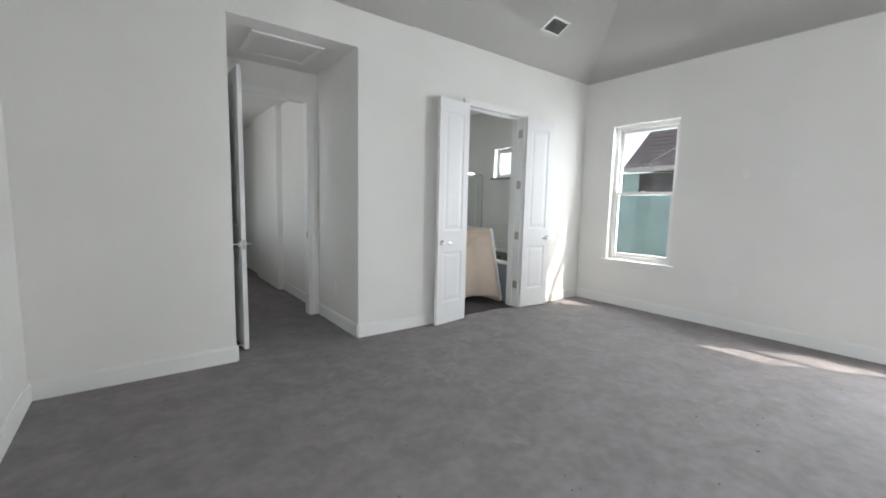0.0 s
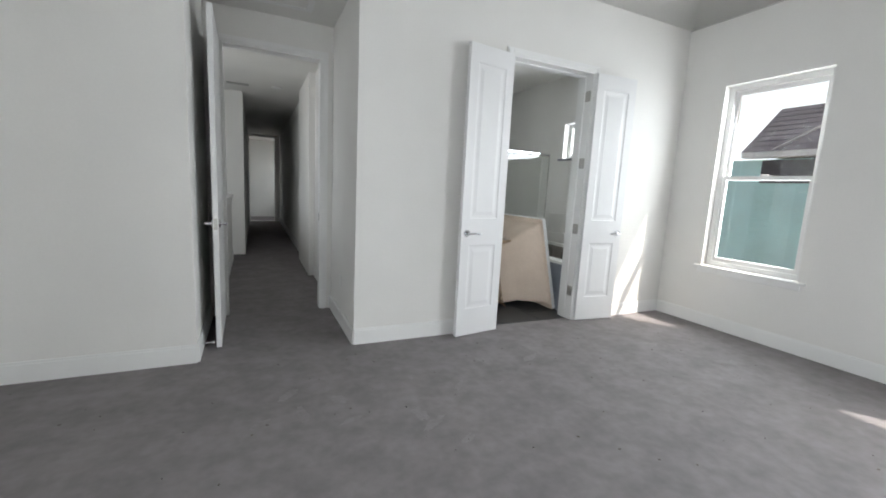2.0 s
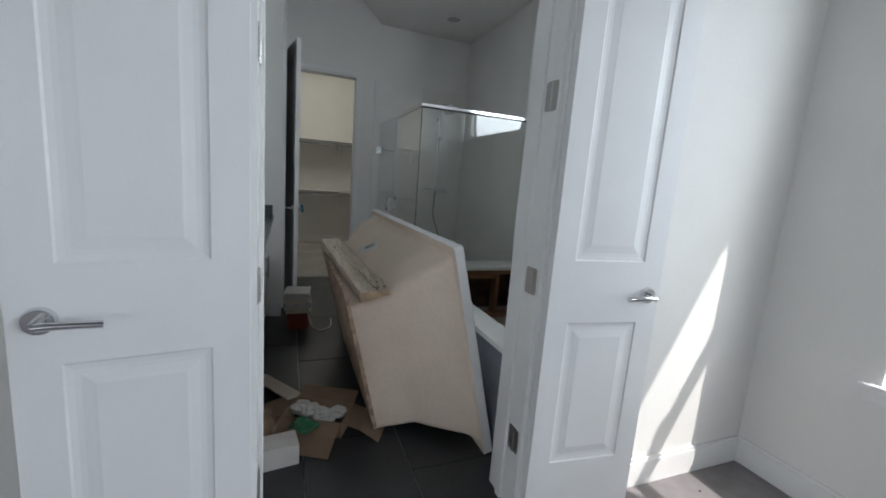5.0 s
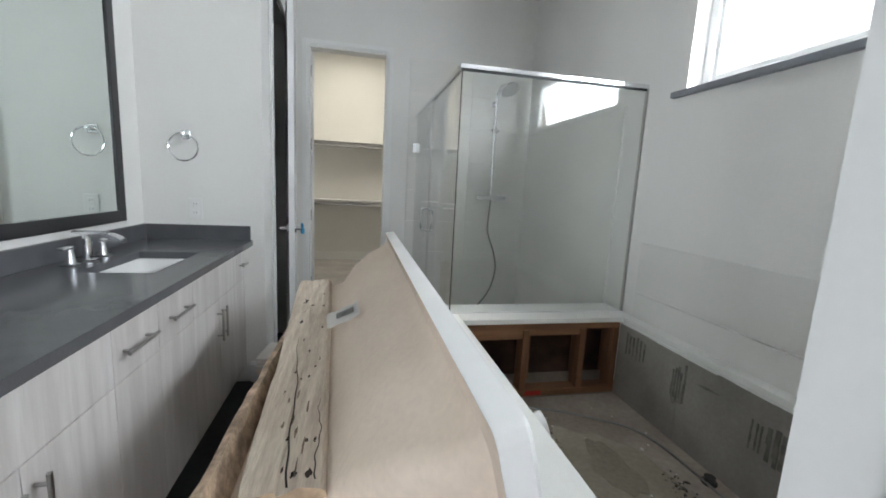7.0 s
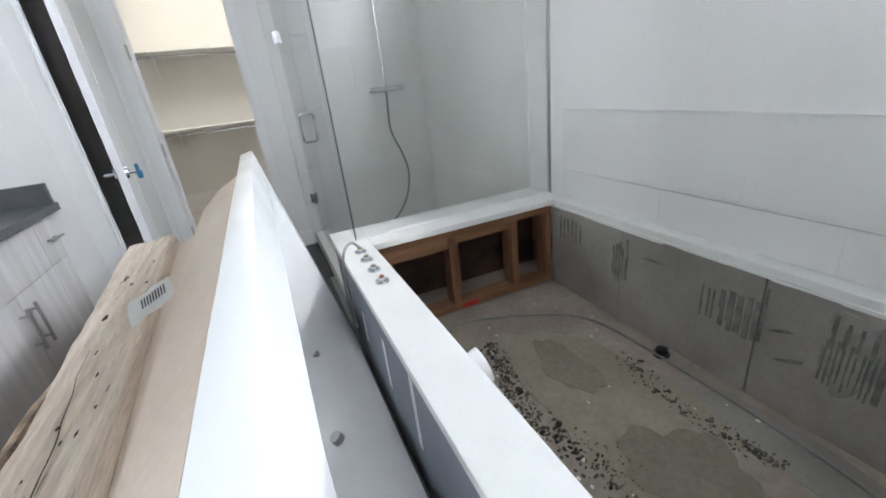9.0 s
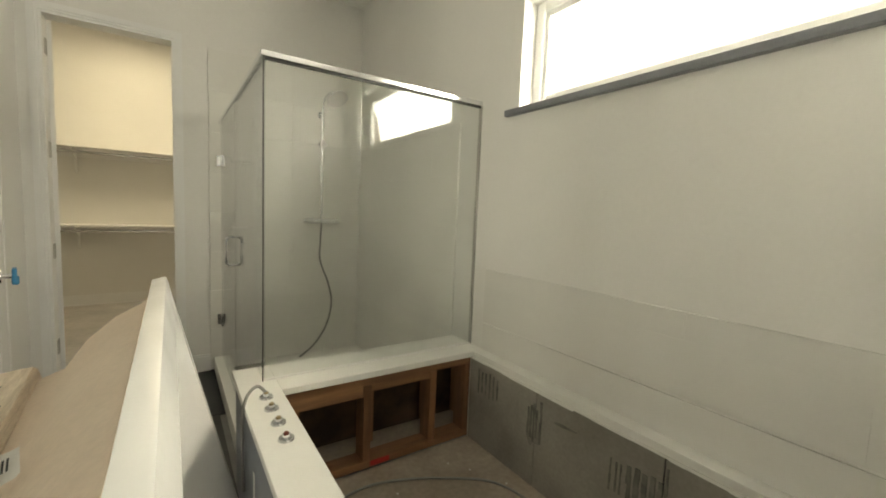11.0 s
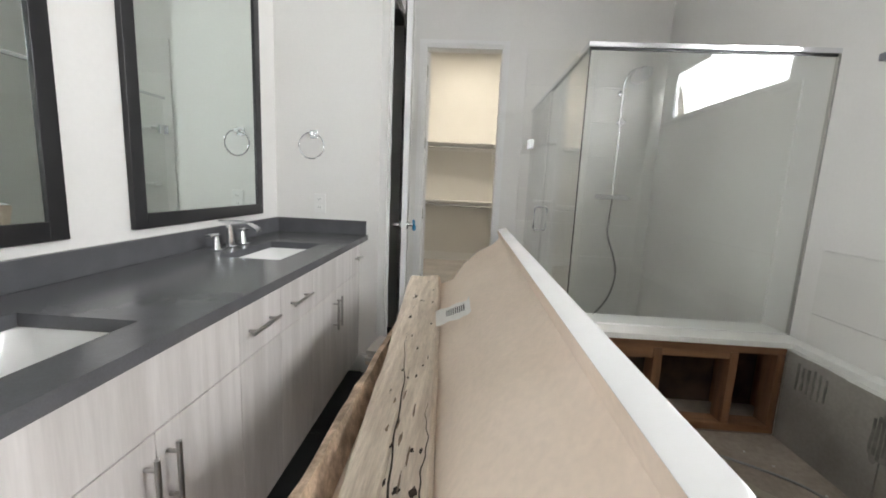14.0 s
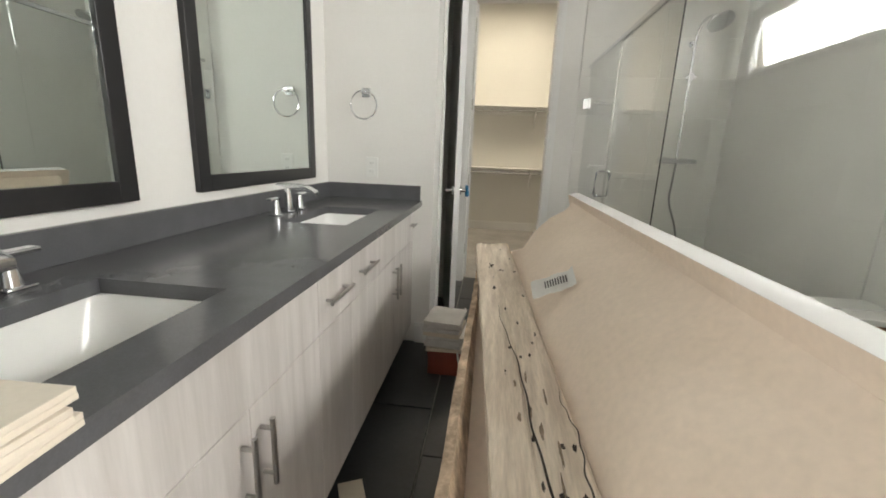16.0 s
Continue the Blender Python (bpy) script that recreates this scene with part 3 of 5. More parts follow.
# ---- closet ----
for z, nm in ((1.86, "upper"), (0.97, "lower")):
    sh = thing("closet_shelf", "white painted closet shelf with a chrome hanging rod", "shelf", (-1.65, 6.58, z), group="closet shelves")
    part("board", B(-2.9, -0.4, 6.42, 6.75, z, z + 0.02, bevel=0.002), M_TRIM, sh)
    part("cleat", B(-2.9, -0.4, 6.73, 6.749, z - 0.09, z), M_TRIM, sh)
    part("rod", cyl(bmesh.new(), (-2.9, 6.47, z - 0.05), (-0.4, 6.47, z - 0.05), 0.014), M_CHROME, sh, smooth=True)
    for x in (-2.35, -1.28):
        bm = bmesh.new()
        prof = [(6.749, z), (6.46, z), (6.46, z - 0.03), (6.52, z - 0.07), (6.66, z - 0.12), (6.715, z - 0.26), (6.749, z - 0.28)]
        a = [bm.verts.new((x - 0.01, y, q)) for y, q in prof]
        b = [bm.verts.new((x + 0.01, y, q)) for y, q in prof]
        for k in range(len(prof)):
            bm.faces.new((a[k], a[(k + 1) % len(prof)], b[(k + 1) % len(prof)], b[k]))
        bm.faces.new(a)
        bm.faces.new(b[::-1])
        part("bracket", bm, M_TRIM, sh)
cl = thing("ceiling_light", "small white flush closet ceiling light", "lamp", (-1.7, 5.7, 3.26))
part("base", cyl(bmesh.new(), (-1.7, 5.7, 3.30), (-1.7, 5.7, 3.26), 0.28), M_TRIM, cl)

# ---- vanity ----
def slab_with_holes(x0, x1, y0, y1, z0, z1, holes):
    """A worktop cut by rectangular holes (x0, x1, y0, y1), in one row along y."""
    bm = bmesh.new()
    at = y0
    for hx0, hx1, hy0, hy1 in holes:
        box(bm, x0, x1, at, hy0, z0, z1)
        box(bm, x0, hx0, hy0, hy1, z0, z1)
        box(bm, hx1, x1, hy0, hy1, z0, z1)
        at = hy1
    box(bm, x0, x1, at, y1, z0, z1)
    bmesh.ops.remove_doubles(bm, verts=bm.verts, dist=1e-5)
    return bm


SINKS = [(-2.66, -2.375, 0.43, 0.905), (-2.66, -2.40, 1.64, 2.10)]
VX = -2.315
wt = thing("worktop", "long grey quartz vanity worktop with backsplash", "worktop", (-2.55, 1.35, 0.865))
part("slab", slab_with_holes(-2.84, -2.265, 0.2, 2.55, 0.868, 0.9, SINKS), M_QUARTZG, wt)
part("backsplash", B(-2.84, -2.82, 0.2, 2.53, 0.9, 0.985, bevel=0.002), M_QUARTZG, wt)
part("end_splash", B(-2.84, -2.275, 2.53, 2.549, 0.9, 0.985, bevel=0.002), M_QUARTZG, wt)


def bar_handle(parent, p, q, off=0.028):
    p, q = Vector(p), Vector(q)
    d = (q - p).normalized()
    o = Vector((off, 0, 0))
    bm = tube([p + o, q + o], 0.006, 12)
    for s in (p + d * 0.025, q - d * 0.025):
        cyl(bm, s, s + o, 0.005, seg=10)
    part("handle", bm, M_NICKEL, parent, "brushed steel bar handle", smooth=True)


def cabinet(label, y0, y1, fronts):
    c = thing("vanity_cabinet", label, "cabinet", (-2.57, (y0 + y1) / 2, 0), group="vanity cabinets")
    part("body", B(-2.838, VX - 0.019, y0 + 0.001, y1 - 0.001, 0.1, 0.70), M_CABBODY, c)
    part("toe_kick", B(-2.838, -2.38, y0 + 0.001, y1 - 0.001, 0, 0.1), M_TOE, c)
    for kind, a, b, z0, z1, h in fronts:
        f = part(kind, B(VX - 0.018, VX, a + 0.0015, b - 0.0015, z0 + 0.0015, z1 - 0.0015, bevel=0.001), M_CAB, c)
        if h:
            bar_handle(f, *h)


X = VX
cabinet("pale wood-grain drawer cabinet with steel bar handle", 0.2, 0.478, [("drawer", 0.2, 0.478, 0.67, 0.862, ((X, 0.29, 0.745), (X, 0.46, 0.745))), ("drawer", 0.2, 0.478, 0.11, 0.67, None)])
cabinet("pale wood-grain sink cabinet with two doors", 0.478, 1.19, [("false_front", 0.478, 1.19, 0.67, 0.862, None), ("door", 0.478, 0.855, 0.11, 0.67, ((X, 0.822, 0.47), (X, 0.822, 0.63))),
        ("door", 0.855, 1.19, 0.11, 0.67, ((X, 0.888, 0.47), (X, 0.888, 0.63)))])
cabinet("pale wood-grain drawer cabinet with steel bar handle", 1.19, 1.46, [("drawer", 1.19, 1.46, 0.67, 0.862, ((X, 1.22, 0.755), (X, 1.40, 0.755))), ("door", 1.19, 1.46, 0.11, 0.67, None)])
cabinet("pale wood-grain drawer cabinet with steel bar handle", 1.46, 1.76, [("drawer", 1.46, 1.76, 0.67, 0.862, ((X, 1.52, 0.755), (X, 1.70, 0.755))), ("door", 1.46, 1.76, 0.11, 0.67, None)])
cabinet("pale wood-grain sink cabinet with two doors", 1.76, 2.39, [("false_front", 1.76, 2.39, 0.67, 0.862, None), ("door", 1.76, 2.075, 0.11, 0.67, ((X, 2.043, 0.47), (X, 2.043, 0.63))),
        ("door", 2.075, 2.39, 0.11, 0.67, ((X, 2.107, 0.47), (X, 2.107, 0.63)))])
cabinet("narrow pale wood-grain drawer cabinet against the end wall", 2.39, 2.548, [("drawer", 2.39, 2.548, 0.67, 0.862, ((X, 2.42, 0.765), (X, 2.52, 0.765))), ("door", 2.39, 2.548, 0.11, 0.67, None)])


def basin(x0, x1, y0, y1):
    s = thing("sink", "white undermount rectangular porcelain sink", "sink", ((x0 + x1) / 2, (y0 + y1) / 2, 0.72), group="vanity sinks")
    bm = bmesh.new()
    rings = []
    for inset, z, r in ((-0.012, 0.867, 0.03), (-0.004, 0.866, 0.035), (0.0, 0.855, 0.04), (0.012, 0.79, 0.06), (0.035, 0.745, 0.08), (0.075, 0.735, 0.05)):
        ring = []
        for cx, cy, a0 in ((x1 - inset - r, y1 - inset - r, 0), (x0 + inset + r, y1 - inset - r, 90), (x0 + inset + r, y0 + inset + r, 180), (x1 - inset - r, y0 + inset + r, 270)):
            for k in range(5):
                a = radians(a0 + 22.5 * k)
                ring.append(bm.verts.new((cx + r * math.cos(a), cy + r * math.sin(a), z)))
        rings.append(ring)
    for a, b in zip(rings, rings[1:]):
        for k in range(20):
            bm.faces.new((a[k], a[(k + 1) % 20], b[(k + 1) % 20], b[k]))
    bm.faces.new(rings[-1])
    part("bowl", bm, M_PORC, s, smooth=True)
    part("drain", cyl(bmesh.new(), ((x0 + x1) / 2, (y0 + y1) / 2, 0.7355), ((x0 + x1) / 2, (y0 + y1) / 2, 0.739), 0.022), M_CHROME, s)


def faucet(y):
    x = -2.745
    f = thing("faucet", "chrome widespread faucet with two lever handles", "faucet", (x, y, 0.9), group="vanity faucets")
    bm = B(x - 0.027, x + 0.027, y - 0.027, y + 0.027, 0.9, 0.908, bevel=0.003)
    cyl(bm, (x, y, 0.908), (x, y, 1.005), 0.019, 0.014)
    part("body", bm, M_CHROME, f, smooth=True)
    bm = bmesh.new()
    rows_ = []
    for k in range(11):
        t = k / 10
        px, pz = x - 0.045 + 0.18 * t, 1.022 - 0.028 * max(0, t - 0.55) ** 2 / 0.2
        h, w = 0.008 + 0.016 * min(1, t * 2) * (1 if t < 0.85 else 0.8), 0.017 + 0.006 * t
        rows_.append([bm.verts.new(v) for v in ((px, y - w, pz - h), (px, y + w, pz - h), (px, y + w, pz - 0.004), (px, y + w * 0.6, pz), (px, y - w * 0.6, pz), (px, y - w, pz - 0.004))])
    for a, b in zip(rows_, rows_[1:]):
        for k in range(6):
            bm.faces.new((a[k], a[(k + 1) % 6], b[(k + 1) % 6], b[k]))
    bm.faces.new(rows_[0])
    bm.faces.new(rows_[-1])
    part("spout", bm, M_CHROME, f, smooth=True)
    for s in (-1, 1):
        yy = y + s * 0.105
        bm = B(x - 0.027, x + 0.027, yy - 0.027, yy + 0.027, 0.9, 0.907, bevel=0.003)
        cyl(bm, (x, yy, 0.907), (x, yy, 0.962), 0.019, 0.011)
        h = part("valve", bm, M_CHROME, f, smooth=True)
        part("lever", B(x - 0.014, x + 0.014, yy - 0.013 + min(0, s * 0.04), yy + 0.013 + max(0, s * 0.04), 0.962, 0.973, bevel=0.004), M_CHROME, h)


for s in SINKS:
    basin(*s)
faucet(0.71)
faucet(1.88)


def mirror(y0, y1):
    z0, z1, w = 1.02, 2.33, 0.055
    m = thing("mirror", "tall wall mirror in a wide black frame", "mirror", (-2.83, (y0 + y1) / 2, z0), group="vanity mirrors")
    part("glass", B(-2.836, -2.826, y0 + w - 0.004, y1 - w + 0.004, z0 + w - 0.004, z1 - w + 0.004), M_MIRROR, m)
    for bb in ((y0, y0 + w, z0, z1), (y1 - w, y1, z0, z1), (y0 + w, y1 - w, z0, z0 + w), (y0 + w, y1 - w, z1 - w, z1)):
        part("frame", B(-2.8395, -2.818, *bb, bevel=0.002), M_BLACK, m)


mirror(0.30, 1.20)
mirror(1.44, 2.34)

tr = thing("towel_ring", "round chrome towel ring on a square post", "towel ring", (-2.6, 2.55, 1.49))
bm = box(bmesh.new(), -2.625, -2.575, 2.54, 2.549, 1.465, 1.515, bevel=0.004)
box(bm, -2.612, -2.588, 2.49, 2.541, 1.478, 1.502, bevel=0.004)
part("post", bm, M_CHROME, tr)
bm = tube([(-2.6 + 0.075 * math.cos(a), 2.50, 1.42 + 0.075 * math.sin(a)) for a in [2 * math.pi * k / 40 for k in range(41)]], 0.0045, 8)
part("ring", bm, M_CHROME, tr, smooth=True)


def outlet(at, axis, side, label="white electrical outlet plate"):
    x, y, z = at
    o = thing("outlet", label, "outlet", at)
    if axis == "y":
        part("plate", B(x - 0.036, x + 0.036, y, y + side * 0.006, z - 0.058, z + 0.058, bevel=0.002), M_PLATE, o)
        for s in (-1, 1):
            part("socket", B(x - 0.016, x + 0.016, y + side * 0.006, y + side * 0.0085, z + s * 0.024 - 0.015, z + s * 0.024 + 0.015, bevel=0.001), M_PLATE, o)
            part("slot", box(box(bmesh.new(), x - 0.008, x - 0.006, y + side * 0.0085, y + side * 0.009, z + s * 0.024 - 0.004, z + s * 0.024 + 0.006), x + 0.006, x + 0.008, y + side * 0.0085, y + side * 0.009, z + s * 0.024 - 0.004, z + s * 0.024 + 0.006), M_RUBBER, o)
    else:
        part("plate", B(x, x + side * 0.006, y - 0.036, y + 0.036, z - 0.058, z + 0.058, bevel=0.002), M_PLATE, o)
        for s in (-1, 1):
            part("socket", B(x + side * 0.006, x + side * 0.0085, y - 0.016, y + 0.016, z + s * 0.024 - 0.015, z + s * 0.024 + 0.015, bevel=0.001), M_PLATE, o)


outlet((-2.567, 2.549, 1.08), "y", -1)
for y, z in ((-2.015, 0.43), (-2.43, 0.43), (-2.81, 0.43), (-2.017, 1.735), (-2.42, 1.73)):
    outlet((-0.001, y, z), "x", -1)
outlet((-3.566, 0.55, 0.40), "x", -1)
outlet((-5.869, -0.6, 0.42), "x", 1)

# ---- tub deck and pit ----
DZ = 0.552
dk = thing("tub_deck", "white quartz tub deck on an opened timber frame", "tub deck", (-1.15, 1.2, 0))
for bb in ((-1.225, -1.073, 0.196, 2.33), (-1.073, -0.001, 2.03, 2.33), (-0.072, -0.001, 0.30, 2.03), (-1.073, -0.001, 0.196, 0.30)):
    part("slab", B(*bb, DZ - 0.03, DZ, bevel=0.003), M_QUARTZW, dk)
part("front_panel", B(-1.207, -1.187, 0.196, 2.33, 0, DZ - 0.03), M_SLATEFRONT, dk, "blue-grey tiled front panel with white smears")
part("inner_panel", B(-1.093, -1.08, 0.30, 2.03, 0.05, DZ - 0.031), M_CEMENT, dk)
part("near_panel", B(-1.08, -0.072, 0.285, 0.30, 0.05, DZ - 0.031), M_CEMENT, dk)
for x in (-1.058, -0.68, -0.312, -0.092):
    part("stud", B(x - 0.019, x + 0.019, 2.055, 2.145, 0.10, 0.475, bevel=0.002), M_STUD, dk)
    part("stud", B(x + 0.06, x + 0.098, 2.2, 2.29, 0.10, 0.475), M_STUD, dk)
part("top_plate", B(-1.08, -0.072, 2.055, 2.145, 0.477, 0.531, bevel=0.002), M_STUDH, dk)
part("header", B(-1.037, -0.701, 2.06, 2.10, 0.42, 0.476), M_STUDH, dk)
part("header", B(-0.659, -0.333, 2.06, 2.10, 0.44, 0.476), M_STUDH, dk)
part("sill_plate", B(-1.08, -0.072, 2.055, 2.145, 0.062, 0.10, bevel=0.002), M_STUDH, dk)
part("marking", B(-0.66, -0.56, 2.051, 2.054, 0.07, 0.095), M_REDSPRAY, dk, "red sprayed mark on the sill plate")
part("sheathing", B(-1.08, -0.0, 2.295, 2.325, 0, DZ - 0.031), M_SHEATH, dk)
part("void_floor", B(-1.08, -0.0, 2.146, 2.295, 0.0, 0.09), M_PIT, dk)
for k, y in enumerate((1.65, 1.765, 1.88, 1.985)):
    bm = bmesh.new()
    cyl(bm, (-1.142, y, DZ), (-1.142, y, DZ + 0.006), 0.027, 0.024, 20)
    cyl(bm, (-1.142, y, DZ + 0.006), (-1.142, y, DZ + 0.018), 0.013, 0.012, 12)
    f = part("valve_stub", bm, M_CHROME, dk, "exposed chrome valve stub", smooth=True)
    part("core", cyl(bmesh.new(), (-1.142, y, DZ + 0.018), (-1.142, y, DZ + 0.023), 0.008), M_RED if k == 0 else M_BRASS, f)
part("supply_hose", tube(smooth_line([(-1.142, 1.985, DZ + 0.02), (-1.17, 2.0, DZ + 0.045), (-1.21, 1.97, DZ + 0.03), (-1.235, 1.93, DZ - 0.03), (-1.238, 1.90, 0.40), (-1.235, 1.9, 0.25)], 6), 0.006), M_HOSE, dk, "braided supply hose", smooth=True)
bm = cyl(bmesh.new(), (-1.075, 1.11, 0.49), (-1.03, 1.11, 0.50), 0.045, 0.05, 20)
part("overflow_cover", bm, M_PORC, dk, "white overflow cover", smooth=True)
for y, l in ((0.75, 0.09), (1.2, 0.13), (1.5, 0.10), (1.83, 0.07)):
    part("smear", B(-1.2085, -1.2072, y, y + 0.03, 0.2, 0.2 + l * 2, bevel=0.0005), M_QUARTZW, dk, "dry white grout smear")

structure("floor_pit", B(-1.08, -0.06, 0.3, 2.055, -0.008, 0.055), M_PIT, "rough mortar bed where the tub stood")


def blob(cx, cy, rx, ry, z, h, seed, n=40, rough=0.12):
    rnd = random.Random(seed)
    bm = bmesh.new()
    ph = [rnd.uniform(0, 6.28) for _ in range(4)]
    low, top = [], []
    for k in range(n):
        a = 2 * math.pi * k / n
        s = 1 + rough * (math.sin(3 * a + ph[0]) * 0.5 + math.sin(5 * a + ph[1]) * 0.35 + math.sin(9 * a + ph[2]) * 0.25 + rnd.uniform(-0.15, 0.15))
        low.append(bm.verts.new((cx + rx * s * math.cos(a), cy + ry * s * math.sin(a), z)))
        top.append(bm.verts.new((cx + rx * s * 0.96 * math.cos(a), cy + ry * s * 0.96 * math.sin(a), z + h)))
    for k in range(n):
        bm.faces.new((low[k], low[(k + 1) % n], top[(k + 1) % n], top[k]))
    bm.faces.new(top)
    return bm


M_PITMID = mat("grey_mortar", (0.36, 0.32, 0.25), 0.9, scale=3.5, second=(0.29, 0.255, 0.195), grain=0.07, gscale=45, bump=0.5, bscale=30)
solid("mortar_patch", blob(-0.50, 1.15, 0.25, 0.58, 0.0548, 0.006, 3, 60, 0.16), M_PITMID, "broad oval grey mortar bed in the tub pit", "mortar")
solid("mortar_patch", blob(-0.50, 1.42, 0.09, 0.19, 0.0605, 0.003, 5, 44, 0.22), M_PITDARK, "damp dark mortar patch in the tub pit", "mortar")
solid("mortar_patch", blob(-0.52, 0.85, 0.16, 0.2, 0.0605, 0.0025, 8, 44, 0.25), M_PITDARK, "damp dark mortar patch in the tub pit", "mortar")
solid("mortar_patch", blob(-0.2, 0.75, 0.09, 0.42, 0.0548, 0.004, 18, 44, 0.3), M_CEMENT, "pale dusty mortar strip by the wall", "mortar")
rnd = random.Random(4)
bm = bmesh.new()
for k in range(900):
    if rnd.random() < 0.62:
        t = rnd.random()
        c = Vector((-0.70 - 0.07 * math.sin(math.pi * t) + 0.02 * math.sin(9 * t) + rnd.gauss(0, 0.02 + 0.02 * t), 1.72 - 0.85 * t, 0.058))
    else:
        t = rnd.random() ** 0.8
        c = Vector((-0.27 - 0.05 * math.sin(math.pi * t) + rnd.gauss(0, 0.012 + 0.014 * abs(math.sin(7 * t))), 1.36 - 0.62 * t, 0.058))
    if c.y > 1.95 or c.y < 0.33 or c.x < -1.06:
        continue
    s = rnd.uniform(0.002, 0.008) * (2.0 if rnd.random() < 0.08 else 1)
    bmesh.ops.create_icosphere(bm, subdivisions=1, radius=s, matrix=Matrix.LocRotScale(c, Euler((rnd.random() * 3, rnd.random() * 3, 0)), (1, rnd.uniform(0.6, 1.6), 0.55)))
solid("broken_mortar", bm, M_CRUMB, "dark crumbled mortar ring on the pit floor", "rubble", kind="stuff")
bm = bmesh.new()
for k in range(60):
    c = Vector((rnd.uniform(-1.03, -0.13), rnd.uniform(0.35, 1.9), 0.058))
    bmesh.ops.create_icosphere(bm, subdivisions=1, radius=rnd.uniform(0.003, 0.009), matrix=Matrix.LocRotScale(c, None, (1, 1.3, 0.6)))
solid("mortar_crumbs", bm, M_PAPER, "pale mortar crumbs on the pit floor", "rubble", kind="stuff")
dr = thing("drain_pipe", "black plastic drain stub in the mortar", "drain", (-0.13, 1.27, 0.055))
part("pipe", tube([(-0.13, 1.27, 0.05), (-0.13, 1.27, 0.085)], 0.023, 18), M_RUBBER, dr, smooth=True)
part("collar", cyl(bmesh.new(), (-0.13, 1.27, 0.054), (-0.13, 1.27, 0.062), 0.032, seg=20), M_RUBBER, dr)
solid("mortar_chunk", blob(-0.98, 0.98, 0.05, 0.035, 0.054, 0.03, 12, 14, 0.3), M_PAPER, "lump of white mortar on the pit floor", "rubble")
solid("cable", tube(smooth_line([(-1.05, 1.86, 0.062), (-0.7, 1.93, 0.064), (-0.35, 1.78, 0.062), (-0.18, 1.6, 0.062), (-0.15, 1.2, 0.062), (-0.16, 0.7, 0.062), (-0.2, 0.45, 0.062)], 8), 0.006), M_HOSE, "thin grey tube along the pit edge", "cable", smooth=True)

# cement board on the outer wall of the pit
wb = thing("cement_board", "grey cement board panel with trowelled adhesive", "board", (-0.11, 1.1, 0.055))
for a, b in ((0.302, 0.98), (0.985, 1.56), (1.565, 2.052)):
    part("panel", B(-0.072, -0.06, a, b, 0.056, DZ - 0.033, bevel=0.001), M_CEMENT, wb)
rnd = random.Random(11)
for y, z, n, s, step, w in ((1.97, 0.41, 6, 0.14, 0.03, 0.010), (1.60, 0.36, 4, 0.16, 0.017, 0.012), (1.525, 0.375, 1, 0.22, 0.02, 0.012), (1.176, 0.345, 3, 0.15, 0.021, 0.006), (1.095, 0.345, 5, 0.15, 0.028, 0.018),
                            (0.97, 0.38, 1, 0.19, 0.02, 0.009), (0.80, 0.32, 9, 0.14, 0.014, 0.006), (0.79, 0.42, 4, 0.10, 0.03, 0.012), (0.665, 0.375, 1, 0.22, 0.02, 0.016)):
    for k in range(n):
        l = s * rnd.uniform(0.75, 1.15)
        yy = y - k * step - rnd.uniform(0, 0.004)
        bm = bmesh.new()
        for q in range(4):
            box(bm, -0.0755, -0.0721, yy + rnd.uniform(-0.0015, 0.0015), yy + w * rnd.uniform(0.7, 1.15), z - l / 2 + l * q / 4, z - l / 2 + l * (q + 1) / 4)
        part("adhesive", bm, M_ADHGREEN if n == 9 and k > 2 else M_ADHES, wb, "ridge of dry grey adhesive")
for y, z, ry, rz, turn in ((1.57, 0.33, 0.045, 0.08, 0), (0.92, 0.35, 0.042, 0.005, 20), (0.875, 0.262, 0.04, 0.007, 24), (1.40, 0.42, 0.06, 0.006, 4), (0.74, 0.37, 0.08, 0.13, 0)):
    bm = blob(0, 0, ry, rz, 0, 0.003, int(y * 100), 24, 0.25)
    bm.transform(Matrix(((0, 0, -1, -0.072), (1, 0, 0, y), (0, 1, 0, z), (0, 0, 0, 1))) @ pose(0, 0, 0, 0, 0, -turn))
    part("adhesive_patch", bm, M_ADHES if turn else M_ADHPATCH, wb)
bm = bmesh.new()
rnd = random.Random(21)
y = 0.32
while y < 1.99:
    l = rnd.uniform(0.05, 0.2)
    box(bm, -0.078, -0.06, y, y + l, DZ - 0.035 - rnd.uniform(0.002, 0.012), DZ - 0.03)
    y += l
part("ragged_seam", bm, M_QUARTZW, wb, "ragged white sealant under the ledge")

# ---- shower ----
sw = thing("shower_enclosure", "frameless clear glass shower enclosure with chrome header", "shower", (-1.12, 3.0, 0))
GX, GY, GT = -1.119, 2.156, 1.895


def pane(name, bm, **k):
    ob = part(name, bm, M_GLASS, sw, **k)
    ob.visible_shadow = False
    return ob


pane("front_pane", B(GX, -0.004, GY - 0.004, GY + 0.004, DZ + 0.001, GT))
bm = B(GX - 0.004, GX + 0.004, GY + 0.005, 2.335, DZ + 0.001, GT)
box(bm, GX - 0.004, GX + 0.004, 2.335, 3.04, 0.105, GT)
pane("side_pane", bm)
door = pane("door", B(GX - 0.004, GX + 0.004, 3.048, 3.86, 0.115, GT - 0.012))
part("header", B(GX - 0.016, -0.004, GY - 0.016, GY + 0.016, GT, GT + 0.024, bevel=0.003), M_CHROME, sw, "polished chrome header rail")
part("header", B(GX - 0.016, GX + 0.016, GY + 0.017, 3.885, GT, GT + 0.024, bevel=0.003), M_CHROME, sw, "polished chrome header rail")
